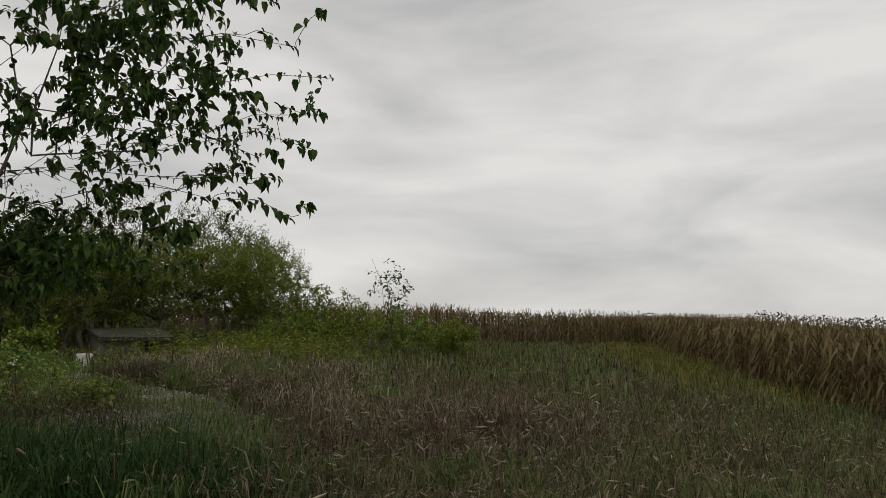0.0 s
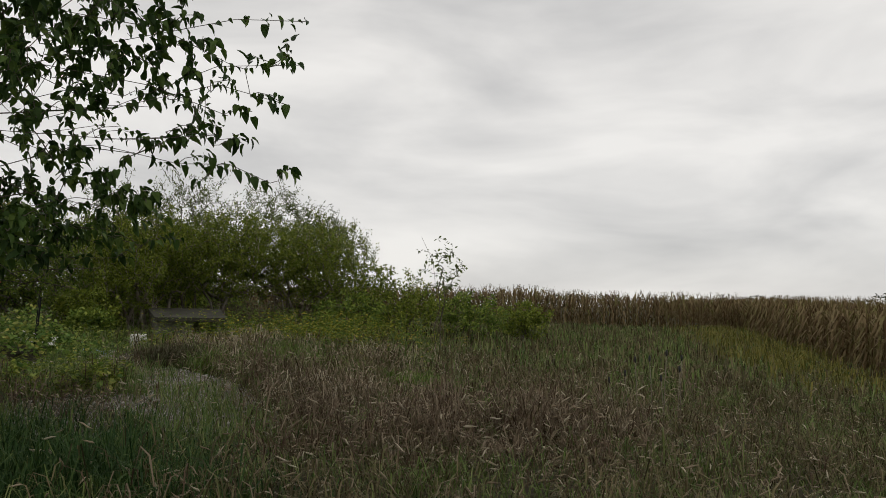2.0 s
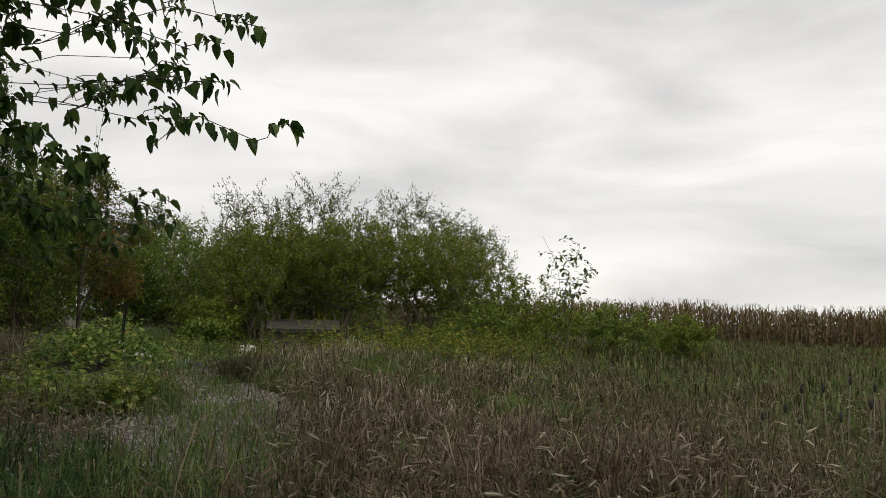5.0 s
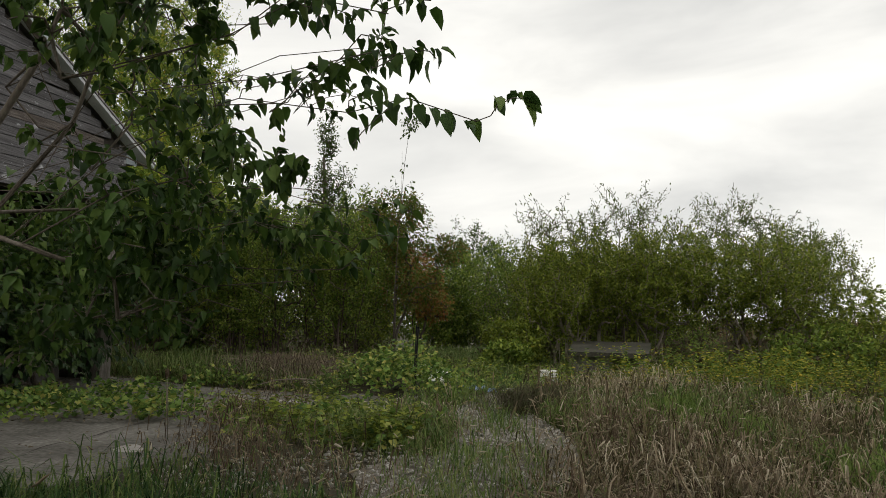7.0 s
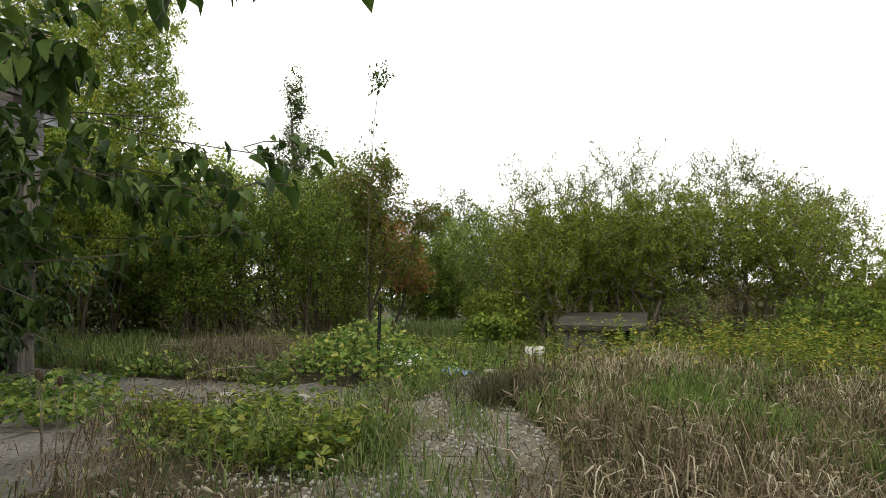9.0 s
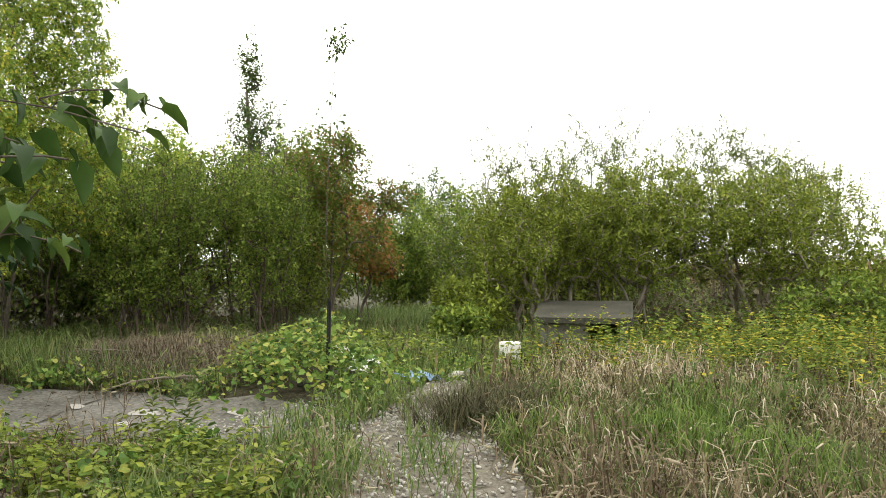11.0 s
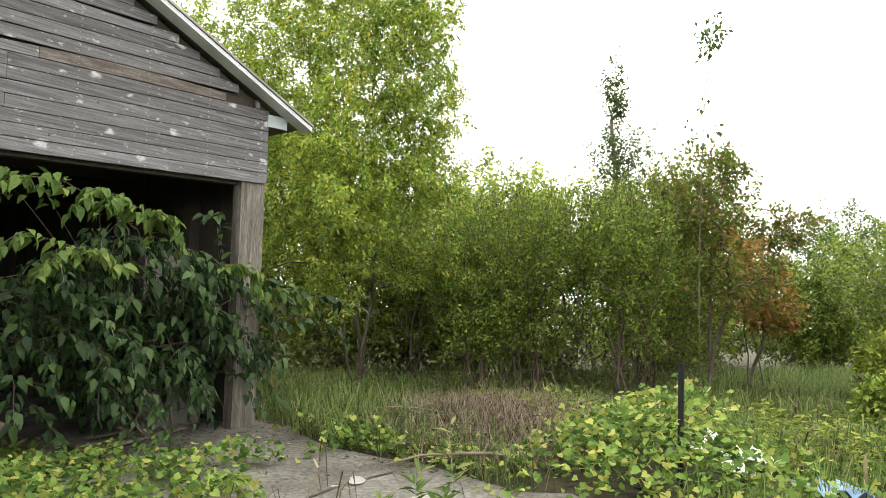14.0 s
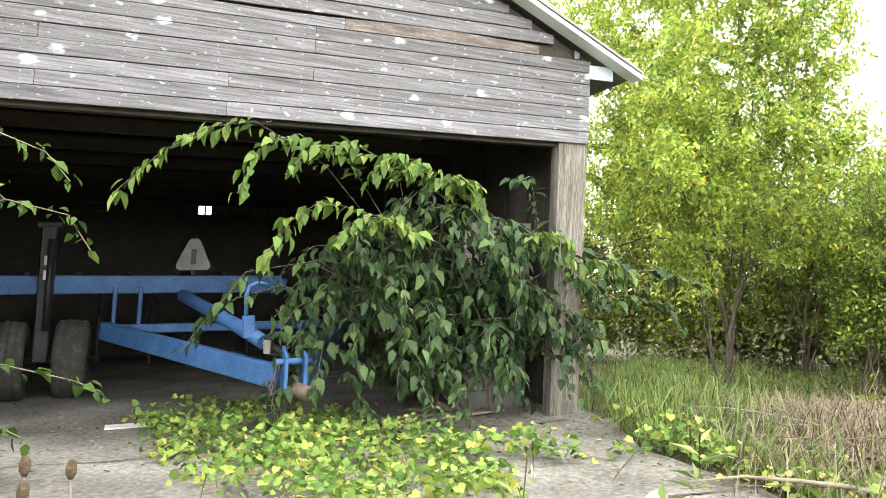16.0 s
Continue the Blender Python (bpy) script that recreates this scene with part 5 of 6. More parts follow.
def tube(name, pts, radius, material, base, sides=10, cap=True):
    """A round bar along points."""
    pts = [np.array(p, float) for p in pts]
    bm = bmesh.new()
    rings = []
    rad = radius if isinstance(radius, (list, tuple)) else [radius] * len(pts)
    for k, p in enumerate(pts):
        d = pts[min(k + 1, len(pts) - 1)] - pts[max(k - 1, 0)]
        d /= np.linalg.norm(d)
        ref = np.array([1.0, 0, 0]) if abs(d[2]) > 0.9 else np.array([0, 0, 1.0])
        a = np.cross(d, ref)
        a /= np.linalg.norm(a)
        b = np.cross(d, a)
        rings.append([bm.verts.new(p - base + rad[k] * (a * math.cos(6.2832 * j / sides) + b * math.sin(6.2832 * j / sides))) for j in range(sides)])
    for q, w in zip(rings, rings[1:]):
        for j in range(sides):
            f = bm.faces.new((q[j], q[(j + 1) % sides], w[(j + 1) % sides], w[j]))
            f.smooth = True
    if cap:
        bm.faces.new(rings[0][::-1])
        bm.faces.new(rings[-1])
    bmesh.ops.recalc_face_normals(bm, faces=bm.faces[:])
    return from_bm(name, bm, material)


HEAD_Z, EAVE_Z, SLOPE, WIDTH, DEPTH = 2.69, 3.40, 0.478, 9.0, 9.0
PITCH = 0.121


def roof_z(s):
    return EAVE_Z + SLOPE * (s + 0.5) if s < WIDTH / 2 else EAVE_Z + SLOPE * (WIDTH - s + 0.5)


def build_shed():
    base = W(0, 0, 0)
    shed = thing("machine_shed", base, "open-fronted old timber machine shed with weathered grey board gable", "shed")
    r = random.Random(4)
    bm = bmesh.new()
    ring = [(0.02, HEAD_Z + 0.03), (WIDTH - 0.02, HEAD_Z + 0.03), (WIDTH - 0.02, roof_z(WIDTH - 0.02) - 0.09), (WIDTH / 2, roof_z(WIDTH / 2) - 0.09), (0.02, roof_z(0.02) - 0.09)]
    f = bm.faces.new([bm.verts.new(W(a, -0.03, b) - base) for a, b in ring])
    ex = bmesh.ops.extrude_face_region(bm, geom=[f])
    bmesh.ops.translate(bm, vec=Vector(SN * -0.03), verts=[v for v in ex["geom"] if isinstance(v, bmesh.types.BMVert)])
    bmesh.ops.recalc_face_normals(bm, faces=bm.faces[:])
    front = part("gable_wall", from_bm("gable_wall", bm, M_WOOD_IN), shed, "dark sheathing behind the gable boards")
    # siding boards, broken at studs, with gaps where boards have slipped
    row = 0
    z = HEAD_Z
    while True:
        # extent of this course under the sloping roof
        s_in = max(0.0, (z + PITCH * 0.5 - EAVE_Z + 0.13) / SLOPE - 0.5)
        if s_in > WIDTH / 2 - 0.2:
            break
        a, end = s_in, WIDTH - s_in
        cuts = [a]
        while cuts[-1] < end - 0.3:
            cuts.append(min(end, cuts[-1] + r.choice([2.8, 3.5, 4.2, 4.9])))
        if row == 7:
            cuts = [a, 0.6, 2.55, 4.6, end]
        for c0, c1 in zip(cuts, cuts[1:]):
            if row == 7 and c1 == 0.6:
                c1 = 0.14
            drop, push = r.uniform(-0.0015, 0.0015), r.uniform(0, 0.0035)
            bm = bmesh.new()
            n = max(2, int((c1 - c0) / 0.25))
            rows_v = []
            warp = r.uniform(-0.004, 0.004)
            top_gap = 0.004
            bad = (row in (7, 11) and c0 < 3.0) or (row == 8 and 2.0 < c0 < 4.5)
            for k in range(n + 1):
                s = c0 + (c1 - c0) * k / n + (0.002 if k == 0 else (-0.002 if k == n else 0))
                w = warp * math.sin(3.14 * k / n)
                g = top_gap + (0.026 * (0.5 + 0.5 * math.sin(s * 2.3 + row)) if bad else 0) + r.uniform(0, 0.0015)
                zb, zt = z + drop, min(z + PITCH - g + drop, 99)
                lim = EAVE_Z + SLOPE * (min(s, WIDTH - s) + 0.5) - 0.1
                zt = min(zt, lim)
                zb = min(zb, zt - 0.004)
                sec = [(0.0 + push + w, zb + 0.001), (0.019 + push + w, zb), (0.022 + push + w, zb + 0.003), (0.0205 + push + w, zt - 0.005), (0.016 + push + w, zt), (-0.002 + w, zt)]
                rows_v.append([bm.verts.new(W(s, o, zz) - base) for o, zz in sec])
            for q, t in zip(rows_v, rows_v[1:]):
                m = len(q)
                for j in range(m):
                    bm.faces.new((q[j], t[j], t[(j + 1) % m], q[(j + 1) % m]))
            bm.faces.new(rows_v[0])
            bm.faces.new(rows_v[-1][::-1])
            bmesh.ops.recalc_face_normals(bm, faces=bm.faces[:])
            part("board", from_bm("board", bm, M_ROT if row == 7 and c0 == 0.6 else M_BOARD), front)
        z += PITCH
        row += 1
    # corner post, header, rafters, trim
    part("corner_post", box_w("corner_post", 0.16, 0.32, -0.15, 0.0, -0.03, HEAD_Z + 0.02, M_POST, base, 0.006, 1), shed, "split grey timber corner post")
    part("corner_board", box_w("corner_board", 0.0, 0.15, -0.15, -0.01, -0.03, HEAD_Z + 0.02, M_POST, base, 0.006, 2), shed)
    part("header_beam", box_w("header_beam", 0.16, WIDTH - 0.16, -0.16, -0.065, HEAD_Z - 0.03, HEAD_Z + 0.2, M_WOOD_IN, base), shed)
    for k, (a, b) in enumerate(((-0.5, WIDTH / 2), (WIDTH + 0.5, WIDTH / 2))):
        for nm, o0, o1, t0, t1, m in (("rake_trim", 0.03, 0.2, -0.05, 0.0, M_TRIM), ("roof_sheet", -DEPTH - 0.2, 0.22, 0.003, 0.03, M_ROOF)):
            bm = bmesh.new()
            za, zb = EAVE_Z, EAVE_Z + SLOPE * (WIDTH / 2 + 0.5)
            vs = [bm.verts.new(W(s, o, zz + t) - base) for s, zz in ((a, za), (b, zb)) for o in (o0, o1) for t in (t0, t1)]
            for f in ((0, 1, 3, 2), (4, 6, 7, 5), (0, 4, 5, 1), (2, 3, 7, 6), (0, 2, 6, 4), (1, 5, 7, 3)):
                bm.faces.new([vs[i] for i in f])
            bmesh.ops.recalc_face_normals(bm, faces=bm.faces[:])
            part(nm, from_bm(nm, bm, m), shed, "white metal rake trim" if nm == "rake_trim" else "")
    part("eave_return", box_w("eave_return", -0.26, 0.02, 0.024, 0.034, EAVE_Z - 0.05, EAVE_Z + 0.09, M_EAVE, base), shed, "pale grey eave return box")
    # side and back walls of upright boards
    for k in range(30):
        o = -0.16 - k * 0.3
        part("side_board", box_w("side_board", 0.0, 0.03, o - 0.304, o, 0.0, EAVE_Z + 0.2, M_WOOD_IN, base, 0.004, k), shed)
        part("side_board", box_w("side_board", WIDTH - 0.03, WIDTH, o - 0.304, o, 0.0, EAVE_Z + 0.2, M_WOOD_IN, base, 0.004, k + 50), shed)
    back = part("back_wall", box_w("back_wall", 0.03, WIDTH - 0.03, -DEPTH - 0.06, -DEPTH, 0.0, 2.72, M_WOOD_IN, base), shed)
    for a, b in ((0.03, 1.3), (1.62, 1.68), (1.98, 2.04), (2.34, 2.4), (2.68, 2.74), (2.84, 2.87), (2.98, WIDTH - 0.03)):
        part("stud", box_w("stud", a, b, -DEPTH - 0.06, -DEPTH, 2.725, 2.88, M_WOOD_IN, base), back)
    for a, b in ((1.305, 1.615), (1.685, 1.975), (2.045, 2.335), (2.405, 2.675)):
        part("pane", box_w("pane", a - 0.02, b + 0.02, -DEPTH - 0.045, -DEPTH - 0.03, 2.705, 2.9, M_PANE, base), back, "dirty greenish window pane")
    bm = bmesh.new()
    ring = [(0.03, 2.885), (WIDTH - 0.03, 2.885), (WIDTH - 0.03, roof_z(WIDTH - 0.03)), (WIDTH / 2, roof_z(WIDTH / 2) - 0.005), (0.03, roof_z(0.03))]
    f = bm.faces.new([bm.verts.new(W(a, -DEPTH, b) - base) for a, b in ring])
    ex = bmesh.ops.extrude_face_region(bm, geom=[f])
    bmesh.ops.translate(bm, vec=Vector(SN * -0.05), verts=[v for v in ex["geom"] if isinstance(v, bmesh.types.BMVert)])
    bmesh.ops.recalc_face_normals(bm, faces=bm.faces[:])
    part("back_gable", from_bm("back_gable", bm, M_WOOD_IN), shed)
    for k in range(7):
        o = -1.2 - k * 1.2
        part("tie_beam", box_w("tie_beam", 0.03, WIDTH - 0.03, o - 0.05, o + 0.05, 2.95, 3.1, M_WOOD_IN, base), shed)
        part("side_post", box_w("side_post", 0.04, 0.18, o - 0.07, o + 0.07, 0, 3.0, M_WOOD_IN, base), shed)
    wall = part("block_wall", box_w("block_wall", 0.2, 0.98, -0.86, -0.735, 0.0, 1.93, M_WOOD_IN, base), shed, "low wall of pale concrete blocks inside the corner")
    for row_k in range(10):
        cut = (0.2, 0.4, 0.79, 0.98) if row_k % 2 else (0.2, 0.59, 0.98)
        for c0, c1 in zip(cut, cut[1:]):
            part("block", box_w("block", c0 + 0.004, c1 - 0.004, -0.735, -0.725, 0.005 + row_k * 0.195, 0.19 + row_k * 0.195, M_BLOCK, base, 0.002, row_k), wall)
    # boards out of view, added to keep skylight out of the interior
    for k in range(9):
        part("unseen_front_board", box_w("unseen_front_board", 6.3 + k * 0.3, 6.594 + k * 0.3, -0.03, 0.0, 0.0, HEAD_Z + 0.01, M_POST, base, 0.003, k + 200), shed)
    # knots and nail heads on the boards
    for k in range(46):
        s, zz = r.uniform(0.15, 6.0), r.uniform(HEAD_Z + 0.05, 4.6)
        if zz > EAVE_Z + SLOPE * (s + 0.5) - 0.2:
            continue
        bm = bmesh.new()
        ra = r.choice([0.006, 0.008, 0.011])
        vs = []
        for j in range(9):
            q = ra * r.uniform(0.6, 1.25)
            vs.append(bm.verts.new(W(s + q * math.cos(j * 0.698) * r.uniform(0.8, 1.4), 0.031, zz + q * math.sin(j * 0.698)) - base))
        f = bm.faces.new(vs)
        ex = bmesh.ops.extrude_face_region(bm, geom=[f])
        bmesh.ops.translate(bm, vec=Vector(SN * -0.012), verts=[v for v in ex["geom"] if isinstance(v, bmesh.types.BMVert)])
        bmesh.ops.recalc_face_normals(bm, faces=bm.faces[:])
        part("knot", from_bm("knot", bm, M_KNOT), front)
    V, F = [], []
    zz = HEAD_Z + 0.03
    while zz < 5.4:
        for c in range(13):
            s = 0.1 + c * 0.7
            if zz < EAVE_Z + SLOPE * (min(s, WIDTH - s) + 0.5) - 0.15:
                for dz in (0, 0.06):
                    p = W(s + r.uniform(-0.008, 0.008), 0.030, zz + dz + r.uniform(-0.006, 0.006)) - base
                    k = len(V)
                    q = 0.005
                    V += [p + SU * a * q + np.array([0, 0, b * q]) + SN * cc for a, b, cc in ((-1, -1, -.01), (1, -1, -.01), (1, 1, -.01), (-1, 1, -.01), (0, 0, .002))]
                    F += [(k, k + 1, k + 4), (k + 1, k + 2, k + 4), (k + 2, k + 3, k + 4), (k + 3, k, k + 4)]
        zz += PITCH
    nails = part("nail_heads", mesh_np("nail_heads", V, F, M_NAIL), front)
    tagged(nails, kind="stuff")


build_shed()

# ------------------------------------------------------------------ blue implement in the shed


def tyre_mesh(name, centre, axis, radius, width, material, base):
    bm = bmesh.new()
    prof = [(0.55, -0.38), (0.62, -0.5), (0.85, -0.5), (0.96, -0.42), (0.985, -0.3), (0.965, -0.27), (0.965, -0.2), (0.99, -0.17), (1.0, -0.05), (0.97, -0.03), (0.97, 0.03), (1.0, 0.05), (0.99, 0.17), (0.965, 0.2), (0.965, 0.27), (0.985, 0.3), (0.96, 0.42), (0.85, 0.5), (0.62, 0.5), (0.55, 0.38)]
    ax = np.array(axis, float)
    ax /= np.linalg.norm(ax)
    up = np.array([0, 0, 1.0])
    fw = np.cross(ax, up)
    n = 32
    rings = []
    for k in range(n):
        a = 6.28319 * k / n
        d = fw * math.cos(a) + up * math.sin(a)
        rings.append([bm.verts.new(centre - base + d * radius * q + ax * width * w) for q, w in prof])
    for k in range(n):
        q, w = rings[k], rings[(k + 1) % n]
        for j in range(len(prof) - 1):
            f = bm.faces.new((q[j], w[j], w[j + 1], q[j + 1]))
            f.smooth = True
    bmesh.ops.recalc_face_normals(bm, faces=bm.faces[:])
    return from_bm(name, bm, material)


def disc(name, centre, axis, radius, depth, material, base, sides=20):
    c = np.array(centre)
    ax = np.array(axis, float) / np.linalg.norm(axis)
    return tube(name, [c - ax * depth / 2, c - ax * depth * 0.3, c + ax * depth * 0.3, c + ax * depth / 2], [radius * 0.9, radius, radius, radius * 0.9], material, base, sides)


def beam(name, p, q, w, h, material, base):
    """A rolled box beam from p to q."""
    p, q = np.array(p), np.array(q)
    d = (q - p) / np.linalg.norm(q - p)
    a = np.cross(d, (0, 0, 1.0)) if abs(d[2]) < 0.95 else np.cross(d, SN)
    a /= np.linalg.norm(a)
    b = np.cross(a, d)
    bm = bmesh.new()
    c = 0.012
    sec = [(-w / 2, -h / 2 + c), (-w / 2 + c, -h / 2), (w / 2 - c, -h / 2), (w / 2, -h / 2 + c), (w / 2, h / 2 - c), (w / 2 - c, h / 2), (-w / 2 + c, h / 2), (-w / 2, h / 2 - c)]
    r0 = [bm.verts.new(p - base + a * x + b * y) for x, y in sec]
    r1 = [bm.verts.new(q - base + a * x + b * y) for x, y in sec]
    for j in range(8):
        bm.faces.new((r0[j], r0[(j + 1) % 8], r1[(j + 1) % 8], r1[j]))
    bm.faces.new(r0[::-1])
    bm.faces.new(r1)
    bmesh.ops.recalc_face_normals(bm, faces=bm.faces[:])
    return from_bm(name, bm, material)


def build_implement():
    base = W(3.0, -0.2, 0)
    imp = thing("field_cultivator", base, "faded blue towed farm cultivator parked in the shed", "farm implement")
    part("main_beam", beam("main_beam", W(8.0, -3.6, 1.33), W(2.3, -3.6, 1.32), 0.2, 0.22, M_BLUE, base), imp, "long faded blue main beam")
    part("rear_beam", beam("rear_beam", W(8.0, -4.8, 1.33), W(2.0, -4.8, 1.32), 0.15, 0.16, M_BLUE, base), imp)
    part("draw_bar", beam("draw_bar", W(4.35, -3.0, 0.8), W(2.92, -0.1, 0.52), 0.12, 0.2, M_BLUE, base), imp, "blue steel draw bar arm")
    part("draw_bar", beam("draw_bar", W(1.6, -3.0, 0.8), W(2.72, -0.1, 0.52), 0.11, 0.2, M_BLUE, base), imp)
    part("cross_member", beam("cross_member", W(4.3, -2.9, 0.82), W(1.7, -2.9, 0.82), 0.1, 0.1, M_BLUE, base), imp)
    for s in (4.28, 4.0):
        part("upright", beam("upright", W(s, -3.35, 0.75), W(s, -3.36, 1.3), 0.05, 0.05, M_BLUE, base), imp)
    part("lift_cylinder", tube("lift_cylinder", [W(3.62, -1.8, 1.2), W(3.2, -0.75, 0.93), W(3.02, -0.35, 0.8)], 0.065, M_BLUE, base, 14), imp, "blue hydraulic lift cylinder")
    part("piston_rod", tube("piston_rod", [W(2.98, -0.35, 0.78), W(2.86, -0.1, 0.7)], 0.03, M_STEEL, base), imp, "bright worn piston rod")
    for k, (z, o) in enumerate(((0.8, -0.3), (0.78, -0.24))):
        pts = [W(2.93 + 0.1 * math.cos(a), o + 0.03 * math.sin(2 * a), z + 0.085 * math.sin(a)) for a in np.linspace(0, 6.1, 18)]
        part("hydraulic_hose", tube("hydraulic_hose", pts, 0.011, M_BLACK, base, 8), imp, "coiled black hydraulic hose")
    part("hose_bracket", beam("hose_bracket", W(3.13, -0.45, 0.84), W(3.15, -0.45, 1.03), 0.11, 0.05, M_BLUE, base), imp)
    part("hose_holder", tube("hose_holder", [W(3.17, -0.45, 1.0), W(3.18, -0.45, 1.22), W(3.15, -0.45, 1.29), W(3.08, -0.45, 1.32), W(3.0, -0.45, 1.3)], 0.018, M_BLUE, base), imp, "bent blue rod holding the hoses")
    part("jack_box", beam("jack_box", W(3.03, -0.12, 0.72), W(3.03, -0.12, 0.83), 0.055, 0.055, M_BLOCK, base), imp, "small grey valve block")
    for s in (2.74, 2.90):
        bm = bmesh.new()
        bmesh.ops.create_cube(bm, size=1)
        bmesh.ops.bevel(bm, geom=bm.edges[:], offset=0.08, segments=2, affect="EDGES")
        for v in bm.verts:
            v.co = W(s + v.co.x * 0.03, 0.02 + v.co.y * 0.2, 0.56 + v.co.z * (0.36 - 0.2 * v.co.y)) - base
        part("clevis_plate", from_bm("clevis_plate", bm, M_BLUE), imp)
    part("clevis_pin", tube("clevis_pin", [W(2.68, 0.03, 0.66), W(2.98, 0.03, 0.66)], 0.028, M_BLUE, base), imp)
    part("hitch_tongue", tube("hitch_tongue", [W(2.82, -0.05, 0.45), W(2.79, 0.12, 0.43), W(2.75, 0.25, 0.42), W(2.74, 0.3, 0.42)], [0.05, 0.06, 0.065, 0.04], M_RUST, base, 12), imp, "rusty iron hitch tongue")
    part("stand_leg", beam("stand_leg", W(2.98, -0.02, 0.5), W(2.99, -0.01, 0.0), 0.07, 0.07, M_STEEL, base), imp, "dark drawbar stand leg on the ground")
    part("stand_foot", beam("stand_foot", W(2.9, -0.01, 0.012), W(3.08, -0.01, 0.012), 0.14, 0.024, M_RUST, base), imp)
    # safety chain links
    for k in range(15):
        z = 0.62 - 0.04 * k
        c = W(2.97 + 0.04 * math.sin(k * 0.35), 0.075 + 0.015 * math.cos(k), max(0.02, z))
        ang = (k % 2) * math.pi / 2
        ax = SU * math.cos(ang) + SN * math.sin(ang)
        pts = [c + ax * 0.014 * math.cos(a) + np.array([0, 0, 0.026 * math.sin(a)]) for a in np.linspace(0, 6.283, 11)]
        part("chain_link", tube("chain_link", pts, 0.0045, M_RUST, base, 5, False), imp)
    # gauge wheels on a black strut
    part("wheel_strut", beam("wheel_strut", W(5.02, -3.45, 0.45), W(5.02, -3.45, 2.0), 0.16, 0.16, M_BLACK, base), imp, "black upright wheel strut")
    part("strut_cap", beam("strut_cap", W(5.14, -3.45, 2.02), W(4.9, -3.45, 2.02), 0.2, 0.06, M_BLACK, base), imp)
    part("strut_cylinder", tube("strut_cylinder", [W(4.98, -3.3, 0.8), W(4.98, -3.3, 1.85)], 0.035, M_STEEL, base), imp)
    for z in (1.55, 1.38):
        part("decal", box_w("decal", 4.97, 5.05, -3.368, -3.364, z, z + 0.11, M_WHITE, base), imp, "white worn decal")
    part("axle", tube("axle", [W(5.45, -3.5, 0.44), W(4.4, -3.5, 0.44)], 0.035, M_STEEL, base), imp)
    for s in (5.34, 4.7, 7.2):
        w = part("wheel", tyre_mesh("tyre", W(s, -3.5, 0.46), SU, 0.46, 0.36, M_RUBBER, base), imp, "old ribbed implement tyre with dried mud")
        part("rim", disc("rim", W(s, -3.5, 0.46), SU, 0.27, 0.18, M_SIGN, base), w, "dull pale wheel rim")
    for k in range(9):
        s = 2.6 + k * 0.62
        pts = [W(s, -3.75, 1.2), W(s, -4.05, 1.25), W(s, -4.3, 1.0), W(s, -4.25, 0.6), W(s, -4.05, 0.3)]
        part("tine", tube("tine", pts, 0.022, M_STEEL, base, 6), imp, "curved dark spring tine")
    for k in range(6):
        part("bolt", tube("bolt", [W(2.5 + k * 0.55, -3.6, 1.43), W(2.5 + k * 0.55, -3.6, 1.48)], 0.035, M_STEEL, base, 6), imp)
    # warning sign for slow vehicles
    sign = thing("slow_vehicle_sign", W(3.42, -3.55, 1.45), "faded grey truncated triangle slow vehicle sign", "sign")
    b0 = W(3.42, -3.55, 1.45)
    bm = bmesh.new()
    out = [(-0.2, 0.03), (-0.17, 0.0), (0.17, 0.0), (0.2, 0.03), (0.2, 0.07), (0.075, 0.36), (0.04, 0.39), (-0.04, 0.39), (-0.075, 0.36), (-0.2, 0.07)]
    f = bm.faces.new([bm.verts.new(W(3.42 + a, -3.45, 1.5 + b) - b0) for a, b in out])
    ex = bmesh.ops.extrude_face_region(bm, geom=[f])
    bmesh.ops.translate(bm, vec=Vector(SN * -0.006), verts=[v for v in ex["geom"] if isinstance(v, bmesh.types.BMVert)])
    bmesh.ops.recalc_face_normals(bm, faces=bm.faces[:])
    part("plate", from_bm("plate", bm, M_SIGN_F), sign)
    part("slot", box_w("slot", 3.39, 3.45, -3.449, -3.444, 1.57, 1.76, M_SIGN_D, b0), sign)
    part("bracket", box_w("bracket", 3.4, 3.44, -3.56, -3.46, 1.43, 1.7, M_STEEL, b0), sign)


build_implement()

# ------------------------------------------------------------------ clutter


def chunk(name, size, material, seed, squash=0.6):
    """A broken lump with flat facets."""
    r = random.Random(seed)
    bm = bmesh.new()
    bmesh.ops.create_icosphere(bm, subdivisions=1, radius=size)
    for v in bm.verts:
        v.co = Vector((v.co.x * r.uniform(0.7, 1.25), v.co.y * r.uniform(0.7, 1.25), v.co.z * squash * r.uniform(0.75, 1.15)))
    return from_bm(name, bm, material)


def gz(x, y):
    return float(ground(x, y))


